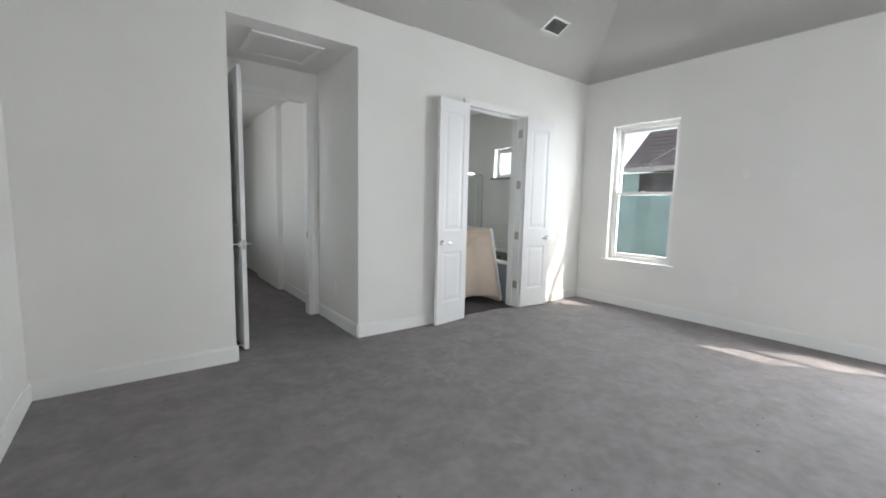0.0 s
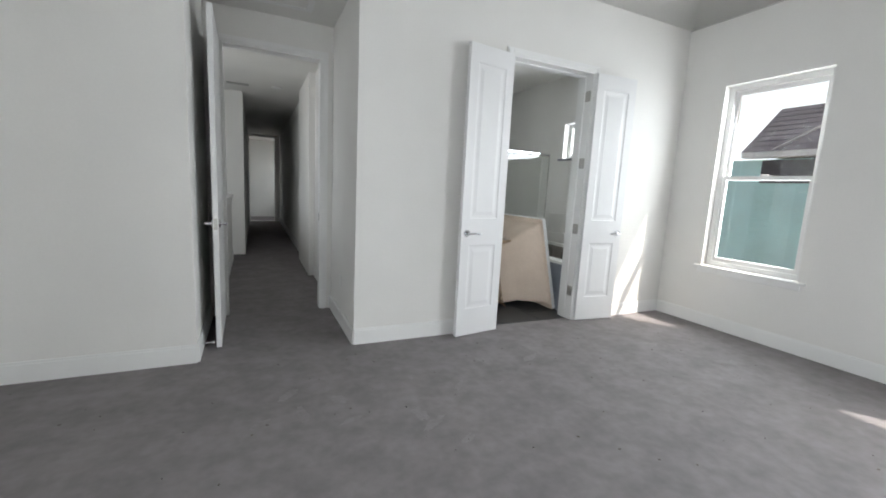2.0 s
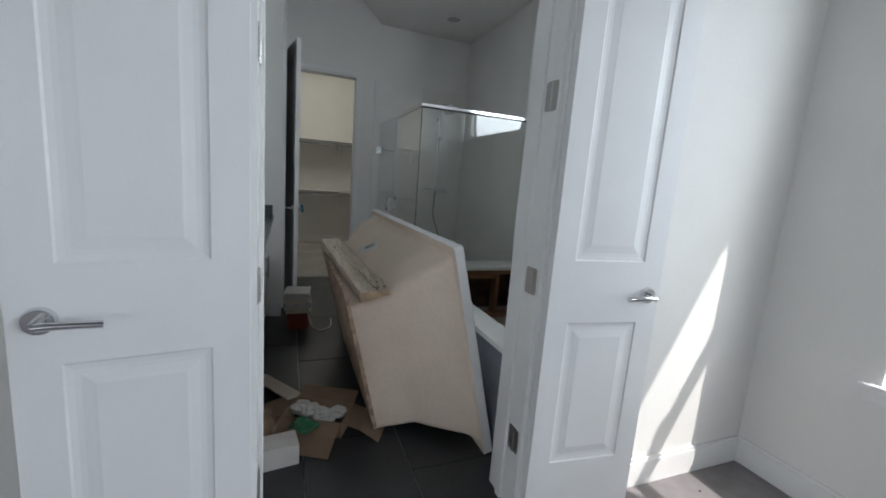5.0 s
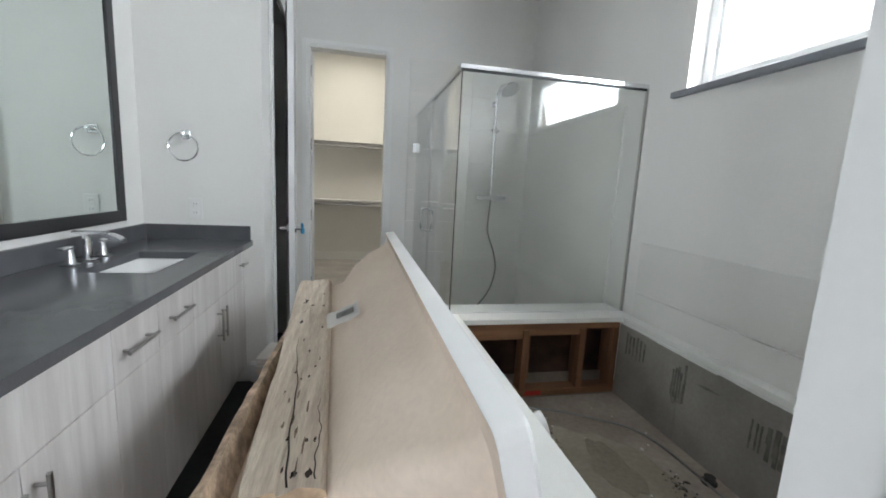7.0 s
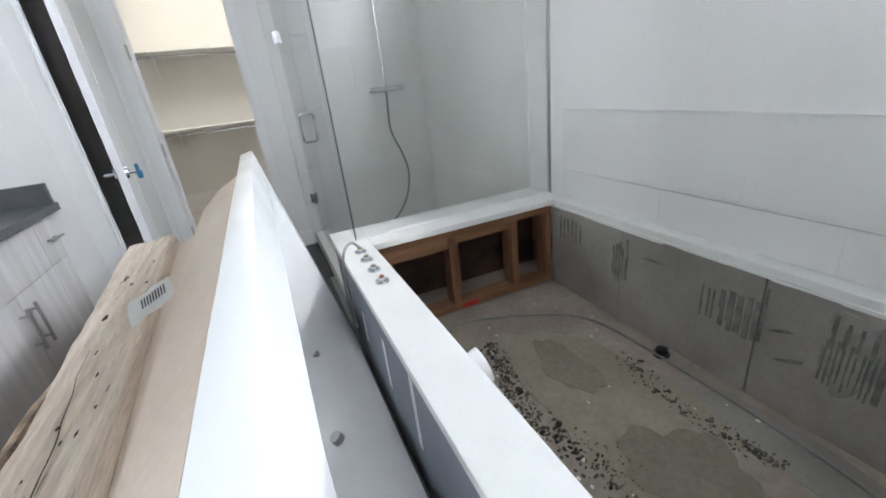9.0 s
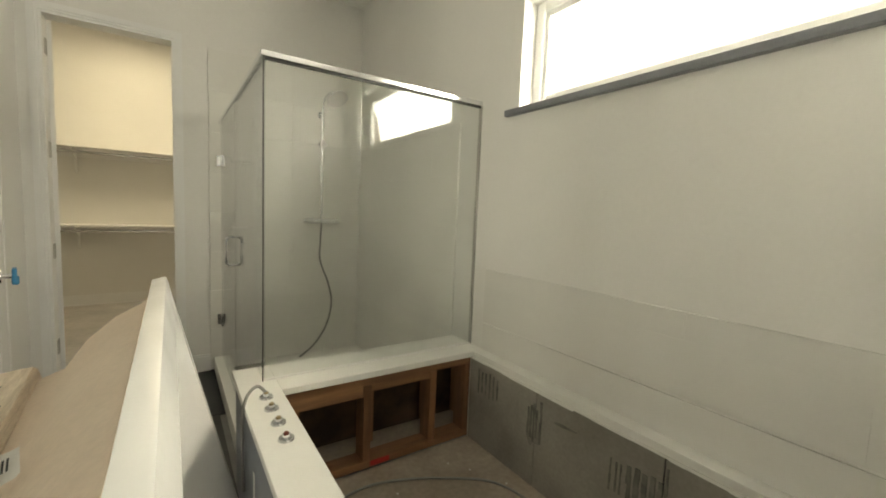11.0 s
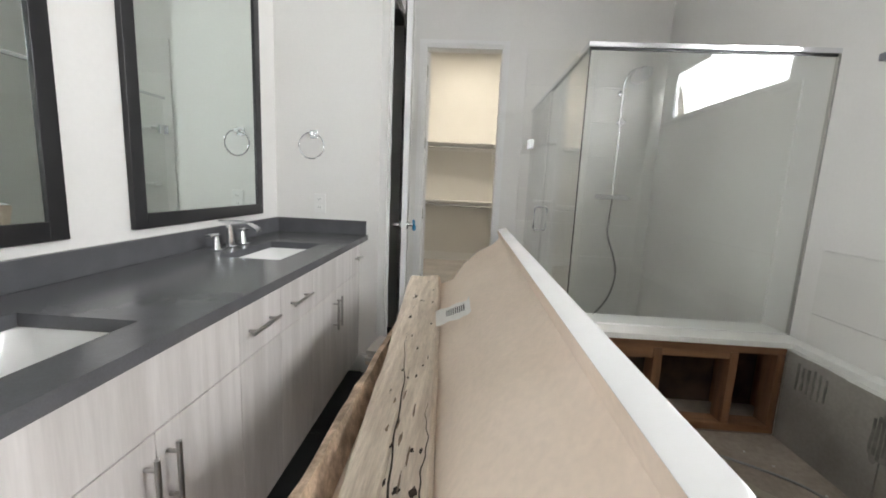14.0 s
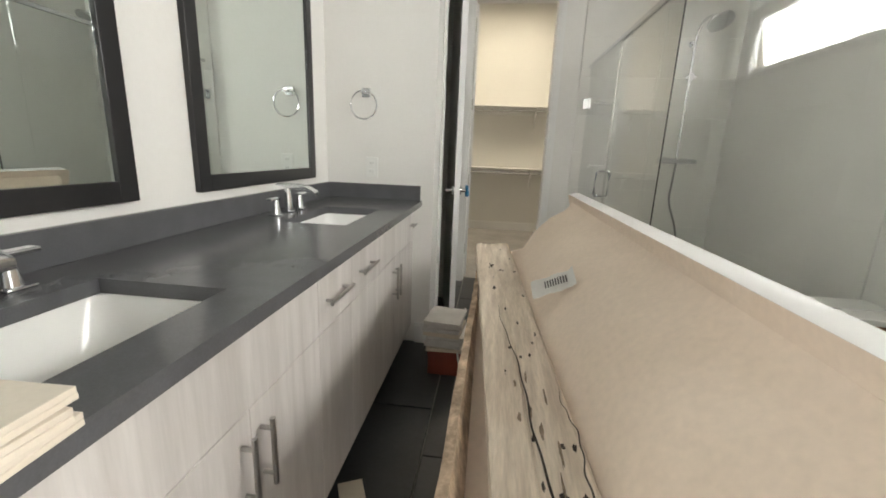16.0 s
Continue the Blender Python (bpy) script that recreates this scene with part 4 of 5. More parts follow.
part("corner_seal", B(GX - 0.009, GX - 0.0045, GY - 0.009, GY - 0.0045, DZ, GT), M_RUBBER, sw)
part("top_seal", B(GX, -0.004, GY - 0.0055, GY + 0.0055, GT - 0.010, GT - 0.001), M_RUBBER, sw)
part("bottom_channel", B(GX, -0.004, GY - 0.007, GY + 0.007, DZ, DZ + 0.006), M_TRIM, sw)
part("wall_channel", B(-0.010, -0.001, GY - 0.009, GY + 0.009, DZ, GT), M_NICKEL, sw)
part("door_seal", B(GX - 0.005, GX + 0.005, 3.0405, 3.0475, 0.11, GT - 0.01), M_NICKEL, sw)
for z in (0.40, 1.62):
    part("hinge", box(B(GX - 0.012, GX + 0.012, 3.80, 3.885, z - 0.04, z + 0.04, bevel=0.003), GX - 0.03, GX + 0.03, 3.878, 3.8865, z - 0.04, z + 0.04), M_CHROME, door, "chrome glass hinge")
for s in (-1, 1):
    x = GX + s * 0.045
    part("pull_handle", tube([(GX + s * 0.004, 3.11, 0.93), (x - s * 0.012, 3.11, 0.93), (x, 3.11, 0.942), (x, 3.11, 1.088), (x - s * 0.012, 3.11, 1.10), (GX + s * 0.004, 3.11, 1.10)], 0.009, 12), M_CHROME, door, "chrome D-shaped pull handle", smooth=True)
structure("shower_curb", B(-1.175, -1.06, 2.335, 3.885, -0.007, 0.10, bevel=0.004), M_QUARTZW, "white quartz shower curb")
structure("shower_floor", B(-1.06, -0.012, 2.335, 3.878, -0.007, 0.03), M_SHTILE, "pale shower floor")

sf = thing("shower_set", "chrome rail shower with thermostatic bar and hose", "shower", (-0.37, 3.87, 1.18))
bm = cyl(bmesh.new(), (-0.52, 3.81, 1.185), (-0.22, 3.81, 1.185), 0.021, seg=18)
for x in (-0.445, -0.295):
    cyl(bm, (x, 3.81, 1.185), (x, 3.877, 1.185), 0.015)
    cyl(bm, (x, 3.868, 1.185), (x, 3.877, 1.185), 0.03)
part("valve_bar", bm, M_CHROME, sf, smooth=True)
part("rail", tube([(-0.37, 3.82, 1.20), (-0.37, 3.82, 2.10)], 0.010, 12), M_CHROME, sf, smooth=True)
bm = cyl(bmesh.new(), (-0.37, 3.82, 2.08), (-0.37, 3.877, 2.08), 0.011)
cyl(bm, (-0.37, 3.866, 2.08), (-0.37, 3.877, 2.08), 0.028)
part("bracket", bm, M_CHROME, sf, smooth=True)
bm = B(-0.39, -0.35, 3.79, 3.84, 1.80, 1.86, bevel=0.006)
cyl(bm, (-0.41, 3.805, 1.83), (-0.33, 3.805, 1.83), 0.012)
part("slider", bm, M_CHROME, sf)
part("arm", tube(smooth_line([(-0.37, 3.82, 2.09), (-0.37, 3.80, 2.17), (-0.36, 3.72, 2.225), (-0.345, 3.60, 2.21)], 6), 0.010), M_CHROME, sf, smooth=True)
bm = cyl(bmesh.new(), (-0.345, 3.60, 2.21), (-0.335, 3.565, 2.165), 0.02, 0.07, 24)
cyl(bm, (-0.335, 3.565, 2.165), (-0.332, 3.557, 2.152), 0.085, 0.085, 24)
part("shower_head", bm, M_CHROME, sf, "round chrome shower head", smooth=True)
part("hose", tube(smooth_line([(-0.37, 3.81, 1.165), (-0.385, 3.79, 1.0), (-0.39, 3.77, 0.85), (-0.32, 3.76, 0.65), (-0.29, 3.76, 0.48), (-0.33, 3.77, 0.28), (-0.43, 3.78, 0.12), (-0.56, 3.74, 0.045)], 8), 0.0085), M_HOSE, sf, "ribbed metal shower hose", smooth=True)
sc = thing("corner_shelf", "small white shower corner shelf", "shelf", (-1.0, 3.83, 1.1))
for z in (1.1, 1.62):
    part("plate", B(-1.06, -0.90, 3.78, 3.877, z, z + 0.025, bevel=0.006), M_QUARTZW, sc)

# ---- removed tub standing on its side ----
TO, TU, TN = Vector((-1.213, 0, 0.014)), Vector((-0.238, 0, 0.9713)), Vector((-0.9713, 0, -0.238))


def tp(u, y, n):
    return TO + TU * u + TN * n + Vector((0, y, 0))


def ring_rect(bm, u0, u1, y0, y1, n, r, k=5):
    out = []
    for cu, cy, a0 in ((u1 - r, y1 - r, 0), (u0 + r, y1 - r, 90), (u0 + r, y0 + r, 180), (u1 - r, y0 + r, 270)):
        for j in range(k + 1):
            a = radians(a0 + 90 * j / k)
            out.append(bm.verts.new(tp(cu + r * math.cos(a), cy + r * math.sin(a), n)))
    return out


def loft(specs, cap_last=True, k=5):
    bm = bmesh.new()
    rings = [ring_rect(bm, *s, k=k) for s in specs]
    for a, b in zip(rings, rings[1:]):
        for j in range(len(a)):
            bm.faces.new((a[j], a[(j + 1) % len(a)], b[(j + 1) % len(a)], b[j]))
    if cap_last:
        bm.faces.new(rings[-1])
    return bm


tub = thing("bathtub", "removed white acrylic tub on its side, bare fibreglass underside showing", "bathtub", (-1.5, 1.26, 0))
bm = bmesh.new()
outer = [(0.0, 1.038, 0.338, 2.182, 0.044, 0.02), (0.0, 1.038, 0.338, 2.182, 0.006, 0.02), (0.006, 1.036, 0.344, 2.182, 0.0, 0.02), (0.115, 0.93, 0.46, 2.06, 0.0, 0.16), (0.14, 0.905, 0.49, 2.03, 0.03, 0.17), (0.17, 0.80, 0.60, 1.93, 0.2, 0.2), (0.22, 0.70, 0.70, 1.83, 0.36, 0.2)]
part("rim_and_basin", loft(outer, True, 6), M_ACRYL, tub, "glossy white acrylic rim and basin", smooth=True)
bm = loft([(0.0, 1.038, 0.338, 2.182, 0.0445, 0.02), (0.05, 0.985, 0.385, 2.135, 0.0445, 0.04)], False, 6)
part("rim_back", bm, M_SHELL, tub)
bm = loft([(0.04, 0.996, 0.378, 2.142, 0.0448, 0.03), (0.052, 0.982, 0.392, 2.128, 0.058, 0.035), (0.07, 0.962, 0.42, 2.10, 0.09, 0.04), (0.085, 0.935, 0.47, 2.06, 0.16, 0.04), (0.10, 0.885, 0.53, 2.01, 0.235, 0.04), (0.115, 0.825, 0.59, 1.97, 0.30, 0.035), (0.135, 0.80, 0.625, 1.95, 0.487, 0.03)], True, 6)
for v in bm.verts:
    d = v.co - TO
    if d.dot(TU) > 0.5:
        v.co += TU * 0.05 * max(0, (v.co.y - 0.6) / 1.36) * min(1, d.dot(TN) / 0.25)
part("shell", bm, M_SHELL, tub, "rough beige fibreglass shell", smooth=True)
bm = bmesh.new()
pts = []
rnd = random.Random(7)
for (u0, y0), (u1, y1) in zip([(0.145, 0.63), (0.885, 0.61), (0.84, 1.94), (0.145, 1.94)], [(0.885, 0.61), (0.84, 1.94), (0.145, 1.94), (0.145, 0.63)]):
    for k in range(26):
        t = k / 26
        pts.append((u0 + (u1 - u0) * t + rnd.uniform(-0.004, 0.004), y0 + (y1 - y0) * t + rnd.uniform(-0.005, 0.005)))
a = [bm.verts.new(tp(u, y, 0.4875)) for u, y in pts]
b = [bm.verts.new(tp(u + rnd.uniform(-0.003, 0.003), y + rnd.uniform(-0.004, 0.004), 0.505)) for u, y in pts]
for k in range(len(pts)):
    bm.faces.new((a[k], a[(k + 1) % len(pts)], b[(k + 1) % len(pts)], b[k]))
bm.faces.new(a)
bm.faces.new(b[::-1])
part("base_board", bm, M_OSB, tub, "splintered raw wood base board")
bm = bmesh.new()
for k in range(60):
    u, y = rnd.uniform(0.15, 0.8), 0.618 + rnd.uniform(-0.008, 0.004)
    p = tp(u, y, rnd.uniform(0.489, 0.503))
    q = p + Vector((rnd.uniform(-0.02, 0.01), rnd.uniform(-0.02, 0.0), rnd.uniform(-0.012, 0.012)))
    cyl(bm, p, q, 0.0014, 0.0003, 4)
part("splinters", bm, M_ENDGRAIN, tub, "loose wood splinters")
for y in (0.9, 1.4, 1.9):
    part("jet", cyl(bmesh.new(), tp(0.20, y, 0.17), tp(0.225, y, 0.175), 0.02, seg=16), M_NICKEL, tub, "round tub jet")

# timber glued along the shell
bm = bmesh.new()
rnd = random.Random(9)
N = 46
prof = [(0.285, 0.822), (0.286, 0.836), (0.294, 0.846), (0.33, 0.853), (0.371, 0.856), (0.376, 0.8555), (0.380, 0.858), (0.42, 0.866), (0.452, 0.866), (0.460, 0.852), (0.461, 0.822)]
rings = []
for i in range(N + 1):
    y = 0.60 + 1.36 * i / N
    ring = []
    for j, (n, u) in enumerate(prof):
        n = 0.294 + (n - 0.285) * 0.82 + 0.065 * i / N
        w = 0.004 * (noise.noise((n * 30, y * 5, u * 30)) + 0.7 * noise.noise((n * 80, y * 14, 3.0)))
        dip = -0.005 * max(0, 1 - abs(i - 8) / 12) if j == 5 else 0
        shift = 0.012 * math.sin(y * 4.0) if 3 <= j <= 7 else 0
        tilt = 0.055 * i / N if j not in (0, 10) else 0
        ring.append(bm.verts.new(tp(u + w + dip + tilt, y + (rnd.uniform(-0.006, 0.006) if i in (0, N) else 0), n + shift * 0.6 + w * 0.6)))
    rings.append(ring)
for p, q in zip(rings, rings[1:]):
    for j in range(len(prof)):
        bm.faces.new((p[j], p[(j + 1) % len(prof)], q[(j + 1) % len(prof)], q[j]))
e0 = bm.faces.new(rings[0])
e1 = bm.faces.new(rings[-1])
e0.material_index = e1.material_index = 1
log = part("timber", bm, (M_LOG, M_ENDGRAIN), tub, "weathered cracked timber bearer with dark knots", smooth=True)


def timber_top(y, n):
    """Height along u of the timber's top face."""
    return 0.861 + 0.055 * (y - 0.60) / 1.36 + 0.004 * (noise.noise((n * 30, y * 5, 26)) + 0.7 * noise.noise((n * 80, y * 14, 3.0)))


def gouge(y, n, ry, rn, depth=0.0):
    """A ragged dark hollow or nail hole on the timber's top face."""
    bm = bmesh.new()
    m = 12
    vs = []
    for q in range(m):
        a = 2 * math.pi * q / m
        w = rnd.uniform(0.6, 1.3)
        yy, nn = y + ry * w * math.sin(a), n + rn * w * math.cos(a)
        vs.append(bm.verts.new(tp(timber_top(yy, nn) + 0.0018, yy, nn)))
    bm.faces.new(vs)
    bmesh.ops.solidify(bm, geom=list(bm.faces), thickness=0.004)
    return bm


for k in range(40):
    y = 0.62 + rnd.random() ** 1.5 * 1.28
    n = rnd.uniform(0.31, 0.425) + 0.065 * (y - 0.6) / 1.36
    big = rnd.random() < 0.25
    part("knot", gouge(y, n, rnd.uniform(0.005, 0.011) * (1.7 if big else 1), rnd.uniform(0.0022, 0.0042) * (1.8 if big else 1)), M_KNOT, log)
for k in range(9):
    y = 0.625 + rnd.random() ** 2 * 0.3
    n = rnd.uniform(0.308, 0.43) + 0.065 * (y - 0.6) / 1.36
    part("split", gouge(y, n, rnd.uniform(0.012, 0.03), rnd.uniform(0.0015, 0.0035)), M_SPLIT, log, "brown splintered hollow along the grain")


def crack(y0, y1, n0, drift, r0):
    pts = []
    for k in range(34):
        t = k / 33
        y = y0 + (y1 - y0) * t
        n = n0 + drift * t + 0.065 * (y - 0.6) / 1.36 + 0.004 * math.sin(9 * t) + 0.0015 * math.sin(31 * t)
        pts.append((y, n, r0 * (1 - t) ** 0.7 + 0.0003))
    bm = bmesh.new()
    rows_ = [[bm.verts.new(tp(timber_top(y, n) + 0.0022, y, n + d * r)) for d in (-1, 1)] for y, n, r in pts]
    for a, b in zip(rows_, rows_[1:]):
        bm.faces.new((a[0], a[1], b[1], b[0]))
    bmesh.ops.solidify(bm, geom=list(bm.faces), thickness=0.005)
    part("crack", bm, M_KNOT, log, "long dark crack")


crack(0.598, 1.25, 0.352, 0.03, 0.0017)
crack(0.6, 0.85, 0.305, -0.002, 0.0012)
crack(0.6, 0.69, 0.41, 0.004, 0.0015)
# paper label
lb = bmesh.new()
c0 = tp(0.905, 1.25, 0.25)
sx = (tp(0.885, 1.2, 0.235) - tp(0.935, 1.2, 0.16)).normalized()
nrm = sx.cross(Vector((0, 1, 0))).normalized()
if nrm.z < 0:
    nrm = -nrm
nrm = (nrm + Vector((-0.1, -0.9, 0.45))).normalized()
d1 = Vector((1.0, 0.12, 0.0))
d1 = (d1 - nrm * d1.dot(nrm)).normalized()
c0 += nrm * 0.03
d2 = d1.cross(nrm)
n1, n2 = 8, 3
grid = [[lb.verts.new(c0 + d1 * (i / n1 - 0.5) * 0.12 + d2 * (j / n2 - 0.5) * 0.055 + nrm * (0.008 + 0.003 * math.sin(i * 1.7 + j) + (0.012 if i == n1 else 0))) for j in range(n2 + 1)] for i in range(n1 + 1)]
for i in range(n1):
    for j in range(n2):
        lb.faces.new((grid[i][j], grid[i + 1][j], grid[i + 1][j + 1], grid[i][j + 1]))
lab = part("label", lb, M_PAPER, tub, "curled white paper label with a barcode", smooth=True)
bm = bmesh.new()
for k in range(9):
    p = c0 + d1 * (-0.02 + 0.007 * k) + nrm * 0.0135
    vs = [bm.verts.new(p + d1 * s * 0.0018 + d2 * t * 0.011) for s, t in ((-1, -1), (1, -1), (1, 1), (-1, 1))]
    bm.faces.new(vs)
part("barcode", bm, M_INK, lab)

# ---- loose things ----
rnd = random.Random(2)
for k in range(6):
    t = thing("ceramic_tile", "beige ceramic tile in a stack on the worktop", "tile", (-2.44, 0.395, 0.9005 + 0.0078 * k), 1 + rnd.uniform(-2.5, 2.5), "tile stack on the worktop")
    part("body", B(-0.19, 0.19, -0.095, 0.10, 0.0, 0.0073, bevel=0.001), M_CERAM, t, local=True)
crate = thing("red_crate", "dull red box under the tile stack on the floor", "box", (-2.065, 2.29, 0))
part("body", B(-2.148, -1.982, 2.18, 2.40, -0.007, 0.135, bevel=0.004), M_RED, crate)
part("lid", B(-2.151, -1.979, 2.177, 2.403, 0.105, 0.137, bevel=0.004), M_RED, crate)
for k in range(8):
    t = thing("ceramic_tile", "off-white tile in a stack on a red box", "tile", (-2.068 + rnd.uniform(-0.012, 0.012), 2.29 + rnd.uniform(-0.012, 0.012), 0.138 + 0.0212 * k), rnd.uniform(-7, 7), "tile stack on the floor")
    part("body", B(-0.098, 0.098, -0.115, 0.115, 0.0, 0.0205 if k % 3 else 0.018, bevel=0.002), M_PAPER if k % 4 else M_CERAM, t, local=True)
solid("cable", tube(smooth_line([(-1.97, 2.42, 0.30), (-1.975, 2.33, 0.285), (-1.985, 2.24, 0.24), (-1.99, 2.18, 0.15), (-1.965, 2.14, 0.06), (-1.92, 2.12, 0.01), (-1.86, 2.14, 0.002), (-1.80, 2.22, 0.002), (-1.78, 2.4, 0.002)], 8), 0.005), M_PAPER, "loose white cable looped beside the red box", "cable", smooth=True)
pl = thing("tile_strip", "long narrow white tile offcut leaning on the box", "tile", (-2.205, 1.17, 0.0), 25)
bm = B(-0.043, 0.043, -0.24, 0.24, 0, 0.01, bevel=0.001)
bm.transform(pose(0, 0, 0.036, -9, 0, 0))
part("body", bm, M_CERAM, pl, local=True)
pt = thing("ceramic_tile", "white square tile lying on the dark floor", "tile", (-1.96, 1.04, -0.004), -12)
bm = B(-0.10, 0.10, -0.10, 0.10, 0, 0.009, bevel=0.001)
part("body", bm, M_CERAM, pt, local=True)


def flap(parent, p, q, out, length, drop, mat_):
    """A bent cardboard flap hinged on the edge p-q."""
    bm = bmesh.new()
    p, q, o = Vector(p), Vector(q), Vector(out).normalized()
    a = [bm.verts.new(v) for v in (p, q)]
    m = [bm.verts.new(v + o * length * 0.5 + Vector((0, 0, -drop * 0.2))) for v in (p, q)]
    e = [bm.verts.new(v + o * length + Vector((0, 0, -drop))) for v in (p, q)]
    bm.faces.new((a[0], a[1], m[1], m[0]))
    bm.faces.new((m[0], m[1], e[1], e[0]))
    bmesh.ops.solidify(bm, geom=list(bm.faces), thickness=0.004)
    part("flap", bm, mat_, parent)


def carton(at, rz, w, d, h, label):
    c = thing("cardboard_box", label, "box", at, rz)
    m = WM[c.name]
    for bb in ((-w / 2, w / 2, -d / 2, -d / 2 + 0.005), (-w / 2, w / 2, d / 2 - 0.005, d / 2), (-w / 2, -w / 2 + 0.005, -d / 2 + 0.005, d / 2 - 0.005), (w / 2 - 0.005, w / 2, -d / 2 + 0.005, d / 2 - 0.005)):
        part("side", B(*bb, 0, h), M_CARD, c, local=True)
    part("bottom", B(-w / 2 + 0.005, w / 2 - 0.005, -d / 2 + 0.005, d / 2 - 0.005, 0, 0.005), M_CARDIN, c, local=True)
    L = lambda x, y, z: m @ Vector((x, y, z))
    r = m.to_3x3()
    flap(c, L(w / 2, -d / 2, h), L(w / 2, d / 2, h), r @ Vector((1, 0, -0.15)), 0.19, 0.045, M_CARDIN)
    flap(c, L(-w / 2, -d / 2, h), L(-w / 2, d / 2, h), r @ Vector((-1, 0, -0.12)), 0.19, 0.045, M_CARDIN)
    flap(c, L(-w / 2, -d / 2, h), L(w / 2, -d / 2, h), r @ Vector((0, -1, -0.2)), 0.17, 0.04, M_CARDIN)
    flap(c, L(-w / 2, d / 2, h), L(w / 2, d / 2, h), r @ Vector((0, 1, 0.5)), 0.08, 0.0, M_CARD)
    return c


carton((-1.99, 0.805, -0.007), -27, 0.31, 0.19, 0.085, "open torn cardboard box full of packing paper")
rnd = random.Random(5)
for k in range(7):
    bm = bmesh.new()
    bmesh.ops.create_icosphere(bm, subdivisions=3, radius=0.045)
    s = rnd.random() * 50
    for v in bm.verts:
        v.co *= 1 + 0.45 * noise.noise(v.co * 26 + Vector((s, 0, 0))) + 0.2 * noise.noise(v.co * 70 + Vector((s, 5, 0)))
        v.co.z *= 0.6
    along, across = (k - 3) * 0.034, rnd.uniform(-0.025, 0.025)
    bm.transform(Matrix.Translation((-2.0 + along * 0.89 + across * 0.45, 0.81 - along * 0.45 + across * 0.89, 0.05 + rnd.uniform(0, 0.02))))
    solid("packing_paper", bm, M_PAPER, "crumpled white packing paper in the cardboard box", "paper", "packing paper")
bm = bmesh.new()
bmesh.ops.create_grid(bm, x_segments=12, y_segments=12, size=0.14)
for v in bm.verts:
    v.co.z = 0.05 + 0.035 * noise.noise(v.co * 9) + 0.015 * noise.noise(v.co * 30)
bm.transform(pose(-2.27, 0.74, 0, 0, 0, 15))
solid("kraft_paper", bm, M_CARD, "crushed brown kraft paper on the floor", "paper")
bm = bmesh.new()
bmesh.ops.create_grid(bm, x_segments=10, y_segments=10, size=0.06)
for v in bm.verts:
    v.co.z = 0.085 + 0.02 * noise.noise(v.co * 22)
bm.transform(pose(-2.06, 0.67, 0, 0, 0, 40))
solid("plastic_film", bm, M_GREEN, "scrap of green plastic film on the box", "film")
bm = B(-0.09, 0.09, -0.06, 0.06, 0, 0.10, bevel=0.003)
bm.transform(pose(-2.19, 0.56, -0.007, 0, 0, 8))
solid("carton", bm, M_PAPER, "small white carton on the floor", "box")

# ---- fixtures ----
cn = thing("ceiling_downlight", "round recessed ceiling downlight, off", "lamp", (-0.49, 3.26, 3.05))
bm = tube([(-0.49 + 0.085 * math.cos(a), 3.26 + 0.085 * math.sin(a), 3.050) for a in [2 * math.pi * k / 28 for k in range(29)]], 0.012, 8)
part("trim_ring", bm, M_TRIM, cn, smooth=True)
part("lens", cyl(bmesh.new(), (-0.49, 3.26, 3.056), (-0.49, 3.26, 3.046), 0.078, seg=28), M_LENS, cn)
VN = Vector((0, -HIP, -1)).normalized()
vent = thing("ceiling_vent", "white metal ceiling air vent with grey slats", "vent", (-1.43, -0.52, 3.07 + HIP * 0.52))
vm = Matrix.Translation((-1.43, -0.52, 3.07 + HIP * 0.52)) @ pose(0, 0, 0, -math.degrees(math.atan(HIP)), 0, 0)
for bb in ((-0.15, 0.15, -0.10, -0.08), (-0.15, 0.15, 0.08, 0.10), (-0.15, -0.125, -0.08, 0.08), (0.125, 0.15, -0.08, 0.08)):
    bm = B(*bb, -0.012, 0.0)
    bm.transform(vm)
    part("frame", bm, M_TRIM, vent)
bm = B(-0.125, 0.125, -0.08, 0.08, -0.003, -0.001)
bm.transform(vm)
part("backing", bm, M_INK, vent)
for k in range(9):
    bm = B(-0.125, 0.125, -0.0085, 0.0085, -0.001, 0.001)
    bm.transform(vm @ Matrix.Translation((0, -0.07 + 0.0175 * k, -0.008)) @ pose(0, 0, 0, 32, 0, 0))
    part("slat", bm, M_NICKEL, vent)
at = thing("attic_hatch", "white framed attic hatch in the alcove ceiling", "hatch", (-4.1, 0.5, 2.74))
for bb in ((-4.42, -3.8, 0.22, 0.27), (-4.42, -3.8, 0.75, 0.80), (-4.42, -4.37, 0.27, 0.75), (-3.85, -3.8, 0.27, 0.75)):
    part("frame", B(*bb, 2.725, 2.739, bevel=0.003), M_TRIM, at)
part("panel", B(-4.37, -3.85, 0.27, 0.75, 2.733, 2.739), M_CEIL, at)

# ---- hall ----
hw = thing("half_wall", "white half wall with a painted cap beside the stairs", "half wall", (-4.65, 2.7, 0), kind="structure")
part("body", B(-4.71, -4.60, 1.2, 4.15, 0, 1.0), M_WALL, hw)
part("cap", B(-4.74, -4.57, 1.2, 4.18, 1.0, 1.035, bevel=0.006), M_TRIM, hw)
part("trim", B(-4.598, -4.585, 1.2, 4.15, 0.93, 0.998), M_TRIM, hw)
part("baseboard", B(-4.599, -4.585, 1.2, 4.15, 0, 0.13), M_TRIM, hw)
wall("wall_hall_corner", "y", 4.57, 4.69, -6.05, -4.42, 0, 2.7)
wall("wall_hall_inner", "x", -4.54, -4.42, 4.69, 11.0, 0, 2.7, [(6.6, 7.4, 0, 2.44)])
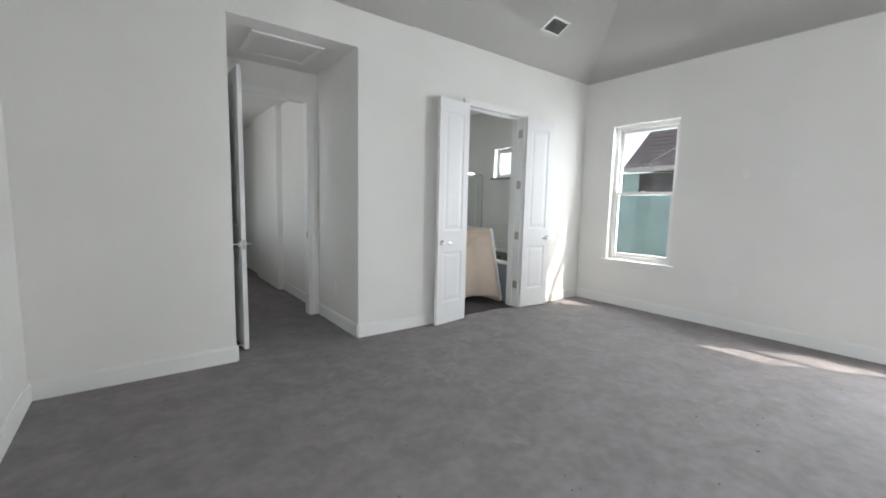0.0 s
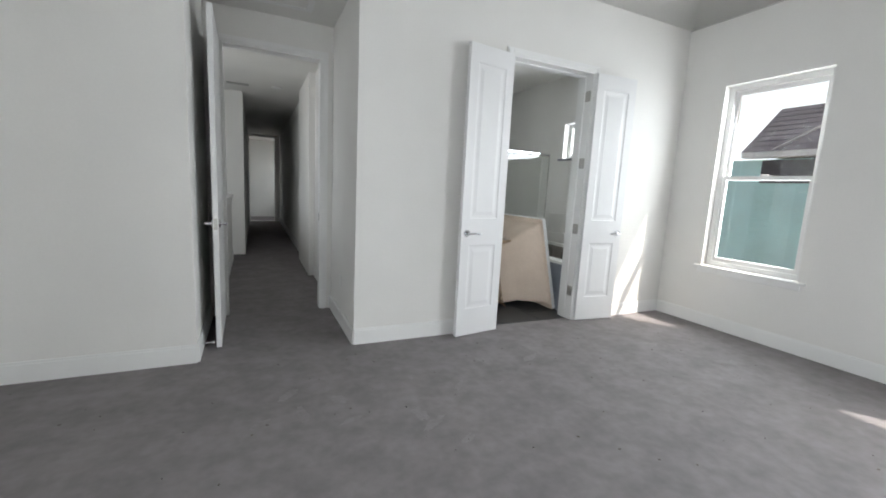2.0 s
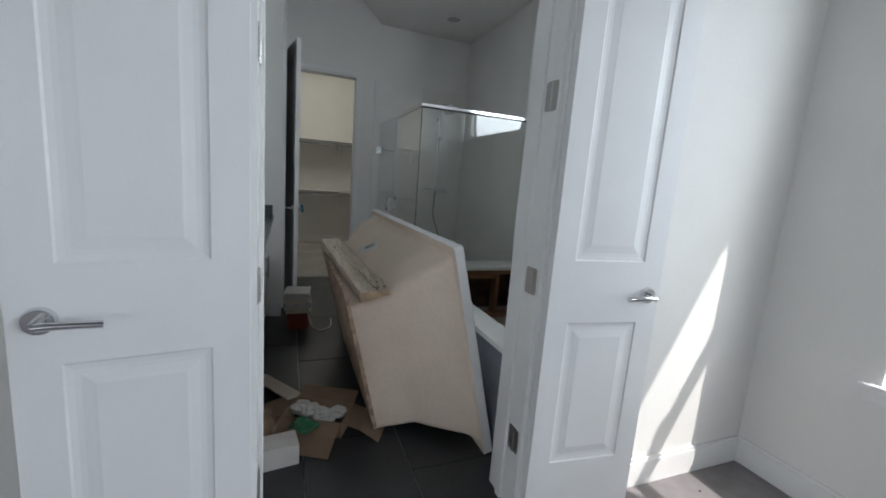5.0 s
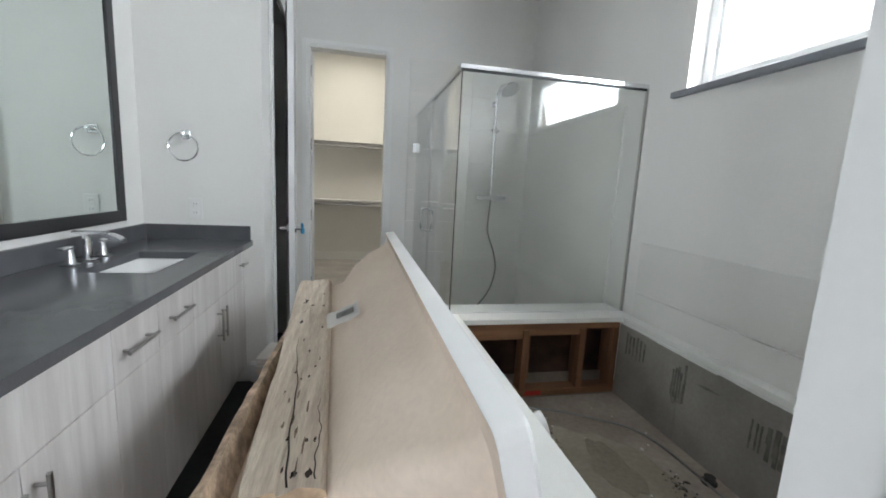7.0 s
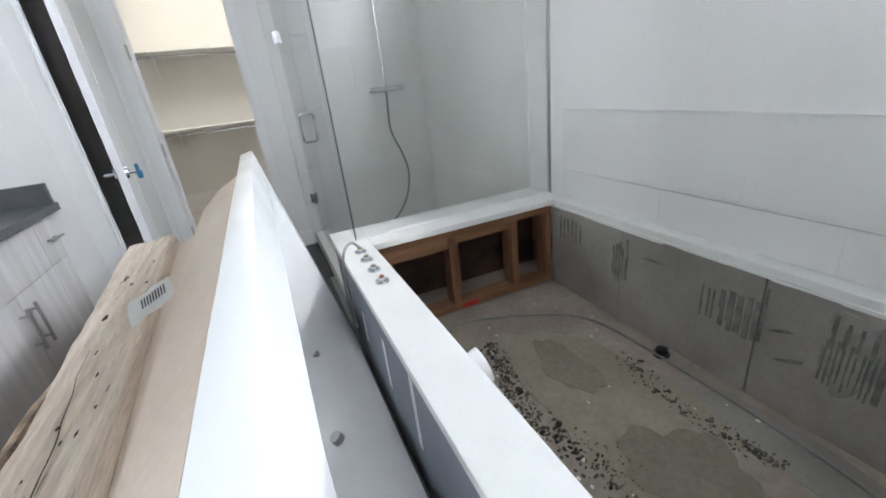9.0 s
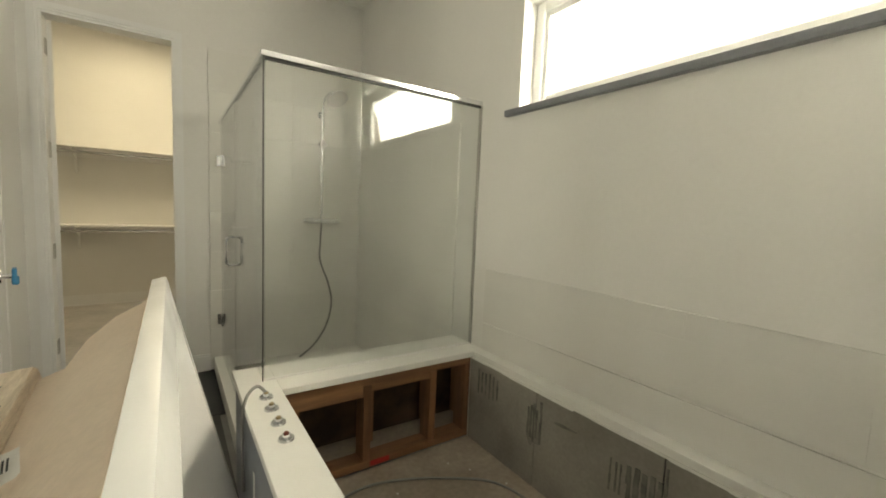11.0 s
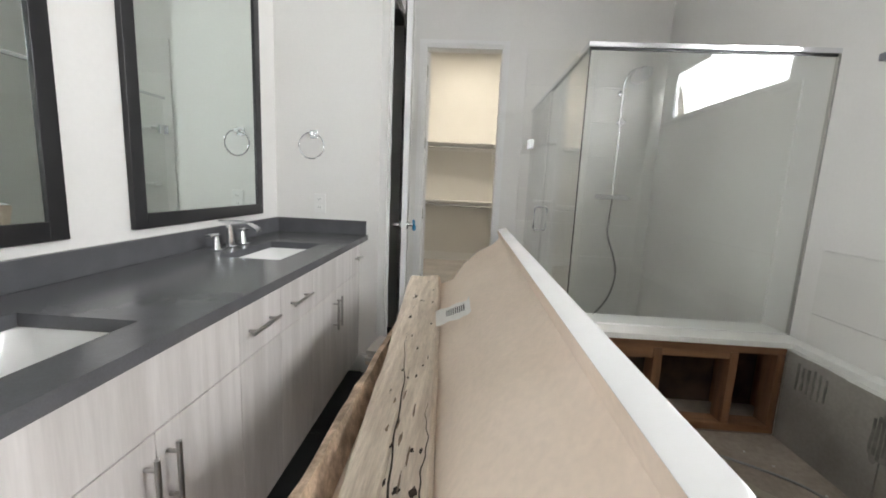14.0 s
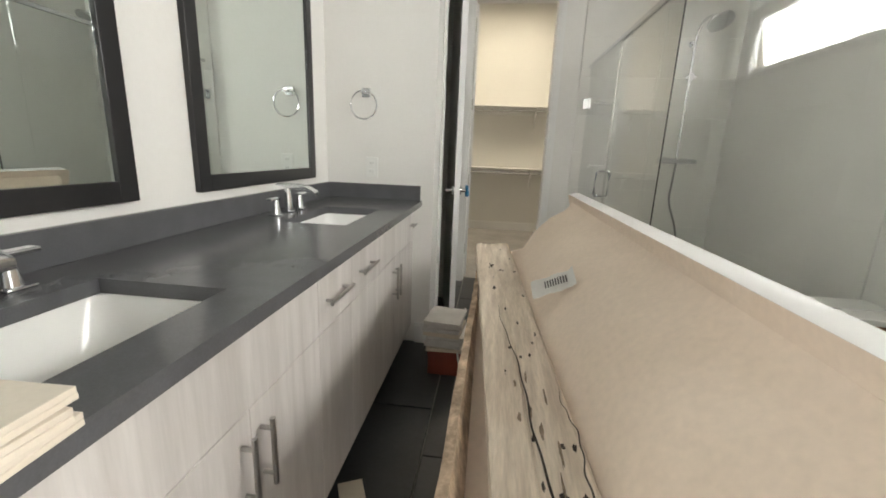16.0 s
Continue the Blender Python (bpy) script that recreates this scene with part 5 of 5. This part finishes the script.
hv = thing("ceiling_vent", "dark long ceiling return vent in the hall", "vent", (-4.47, 4.02, 2.7))
part("grille", B(-4.62, -4.32, 3.95, 4.05, 2.69, 2.6995), M_NICKEL, hv)
hl = thing("ceiling_downlight", "round recessed hall downlight, off", "lamp", (-3.93, 3.9, 2.7))
part("trim_ring", cyl(bmesh.new(), (-3.93, 3.9, 2.6995), (-3.93, 3.9, 2.69), 0.08, seg=24), M_TRIM, hl)
wall("wall_end_room_north", "y", 13.0, 13.15, -7.4, -3.0, 0, 2.7)
# unseen opening added for the far room's fill lamp
wall("wall_end_room_east", "x", -3.15, -3.0, 11.15, 13.0, 0, 2.7, [(11.5, 12.7, 0.6, 2.3)])
wall("wall_end_room_west", "x", -5.2, -5.05, 11.15, 13.0, 0, 2.7)
structure("ceiling_end_room", B(-5.2, -3.0, 11.15, 13.15, 2.7, 2.8), M_CEIL, "white far room ceiling")

# ---- outside ----
structure("ground", B(-300, 300, -300, 300, -3.4, -3.2), M_GRASS, "bare brown building plot ground")
# unseen flat slab, added to stop sun leaking in over the walls
structure("roof", B(-8, 0.62, -6.6, 13.6, 4.12, 4.3), M_ROOF, "unseen slab over the rooms that blocks sun leaks")
structure("eave", box(B(0.60, 0.62, -6.6, 7.2, 3.04, 4.12), 0.161, 0.60, -6.6, 7.2, 3.04, 3.08), M_FASCIA, "white eave and soffit")
structure("wall_outer", box(B(0, 0.16, -6.6, 4.0, 3.07, 4.12), 0.0, 0.16, 4.0, 7.0, -3.2, 4.12), M_SIDING, "outer wall above the windows")
M_SKY = bpy.data.materials.new("hazy_sky")
M_SKY.use_nodes = True
em = M_SKY.node_tree.nodes.new("ShaderNodeEmission")
em.inputs[0].default_value, em.inputs[1].default_value = (0.84, 0.93, 1.0, 1), 1.15
M_SKY.node_tree.links.new(em.outputs[0], M_SKY.node_tree.nodes["Material Output"].inputs[0])
structure("backdrop", B(90, 90.5, -150, 150, -3.2, 85), M_SKY, "bright hazy white sky beyond the houses")
nh = thing("neighbour_house", "neighbouring house with teal sheathing and dark shingle roof", "house", (12, -2, -3.2))
part("wall", B(9.35, 16, -14, 5.6, -3.2, 2.62), M_TEAL, nh, "teal weather sheathing")
# dark board painted in for a reflection on the teal wall, no trim there
part("frieze", B(9.30, 9.349, -14, 4.0, 1.95, 2.6), M_ROOF, nh, "dark grey band standing in for a reflection under the eave")
part("fascia", B(8.93, 8.98, -14, 4.4, 2.66, 2.82), M_FASCIA, nh, "white fascia board")
part("soffit", B(8.98, 9.35, -14, 4.4, 2.66, 2.69), M_FASCIA, nh)
bm = bmesh.new()
a = [bm.verts.new(v) for v in ((8.92, 4.42, 2.80), (8.92, -14, 2.80), (10.7, -14, 4.3), (10.7, 4.42, 4.3), (16.2, 4.42, 2.8), (16.2, -14, 2.8))]
bm.faces.new((a[0], a[1], a[2], a[3]))
bm.faces.new((a[3], a[2], a[5], a[4]))
bm.faces.new((a[0], a[3], a[4]))
roof = part("roof", bm, M_ROOF, nh, "dark purple-grey shingle roof")
for k in range(9):
    z = 2.83 + 0.165 * k
    x = 8.92 + (z - 2.80) / 1.5 * 1.78
    part("shingle_course", B(x - 0.01, x + 0.05, -8, 4.42, z, z + 0.007), M_ROOF, roof)
part("valley_flashing", tube([(8.95, 3.6, 2.85), (10.68, 2.1, 4.32)], 0.03, 6), M_NICKEL, nh, "metal roof flashing")

# ---- pieces: tiles ----
def pieces(parent, material, spots, size, axis, name="tile"):
    """Alike tiles of one mesh; spots are the lower corners."""
    a, b, t = size
    dims = {"z": (a, b, t), "x": (t, a, b), "y": (a, t, b)}[axis]
    bm = box(bmesh.new(), 0, dims[0], 0, dims[1], 0, dims[2])
    es = [e for e in bm.edges]
    bmesh.ops.bevel(bm, geom=es, offset=0.0012, segments=1, affect="EDGES")
    me = bpy.data.meshes.new(name)
    bm.to_mesh(me)
    bm.free()
    me.materials.append(material)
    for s in spots:
        ob = new(name, me)
        ob.parent = parent
        ob.location = WM[parent.name].inverted() @ Vector(s)


fl = bpy.data.objects["floor_bath"]
TW, TL, G = 0.455, 0.915, 0.006
spots = []
for i in range(7):
    x = -2.075 - TW + (i - 1) * TW
    off = 1.26 - TL * 2 - (TL / 3 * (i % 3))
    for k in range(6):
        y = off + k * TL
        spots.append((x + G / 2, y + G / 2, -0.0085))
full = [s for s in spots if 0.075 <= s[1] and s[1] + TL <= 4.0 and s[0] + TW < -1.24 and s[0] > -2.98]
pieces(fl, M_TILEF, full, (TW - G, TL - G, 0.0085), "z")
for s in spots:
    if s in full or s[0] > -1.25:
        continue
    y0, y1, x0, x1 = max(s[1], 0.075), min(s[1] + TL - G, 3.999), max(s[0], -2.979), min(s[0] + TW - G, -1.176 if s[1] > 2.3 else -1.208)
    if y1 - y0 > 0.02 and x1 - x0 > 0.02:
        t = part("tile", B(x0, x1, y0, y1, -0.0085, 0.0), M_TILEF, fl)

we = bpy.data.objects["wall_east"]
rows = [(DZ + 0.002, 0.148), (0.712, 0.196), (0.862, 0.136)]
for r, (z, h) in enumerate(rows):
    y = 2.04
    first = (0.59, 0.3, 0.45)[r]
    while y > 0.16:
        l = min(first, y - 0.15)
        first = 0.6
        part("tile", B(-0.009 - 0.0004 * (2 - r), -0.0005, y - l + 0.0002, y - 0.0002, z, z + h - 0.0006, bevel=0.0002), M_WTILE, we)
        y -= l
part("tile_trim", B(-0.012, -0.0005, 0.15, 2.04, 0.998, 1.004, bevel=0.001), M_WTILE, we)
wn_ = bpy.data.objects["wall_bath_north"]
spots = [(-1.2 + 0.001 + i * 0.6, 3.879, 0.03 + k * 0.3 + 0.001) for i in range(2) for k in range(8)]
pieces(wn_, M_SHTILE, [s for s in spots if s[0] + 0.6 < 0.01], (0.5992, 0.2992, 0.0105), "y")
spots = [(-0.0105, 2.34 + i * 0.6 - (0.3 if k % 2 else 0), 0.031 + k * 0.3) for i in range(3) for k in range(8)]
for s in spots:
    y0, y1 = max(s[1], 2.34), min(s[1] + 0.5993, 3.878)
    if s[2] + 0.3 < 1.85 and y1 - y0 > 0.05:
        part("tile", B(-0.0105, -0.0005, y0, y1, s[2], s[2] + 0.2993), M_SHTILE, we)

# ---- scuffs and crumbs on the bedroom floor ----
rnd = random.Random(31)
bm = bmesh.new()
for k in range(150):
    c = Vector((rnd.uniform(-5.6, -0.2), rnd.uniform(-3.2, -0.05), 0.001))
    bmesh.ops.create_icosphere(bm, subdivisions=1, radius=rnd.uniform(0.002, 0.006), matrix=Matrix.LocRotScale(c, Euler((0, 0, rnd.random() * 3)), (1, rnd.uniform(0.7, 2.2), 0.5)))
solid("floor_crumbs", bm, M_CRUMB, "scattered dark crumbs on the dusty floor", "debris", kind="stuff")
M_TROWEL = mat("trowelled_skim", (0.278, 0.257, 0.262), 0.85, vary=0.07, scale=9, grain=0.06, gscale=40, bump=0.3, bscale=40)
spots = []
for k in range(26):
    x, y = rnd.uniform(-5.2, -0.6), rnd.uniform(-3.0, -0.35)
    bm = bmesh.new()
    n = 22
    rx, ry, a0 = rnd.uniform(0.03, 0.10), rnd.uniform(0.015, 0.04), rnd.uniform(0, 3.14)
    vs = []
    for j in range(n):
        a = 2 * math.pi * j / n
        s = 1 + 0.35 * noise.noise((math.cos(a) * 2 + k * 3, math.sin(a) * 2, 0.5)) + rnd.uniform(-0.18, 0.18)
        p = Vector((rx * s * math.cos(a), ry * s * math.sin(a), 0))
        p.rotate(Euler((0, 0, a0)))
        vs.append(bm.verts.new(p + Vector((x, y, 0.0012))))
    bm.faces.new(vs)
    part("skim_patch", bm, M_TROWEL, bpy.data.objects["floor"])
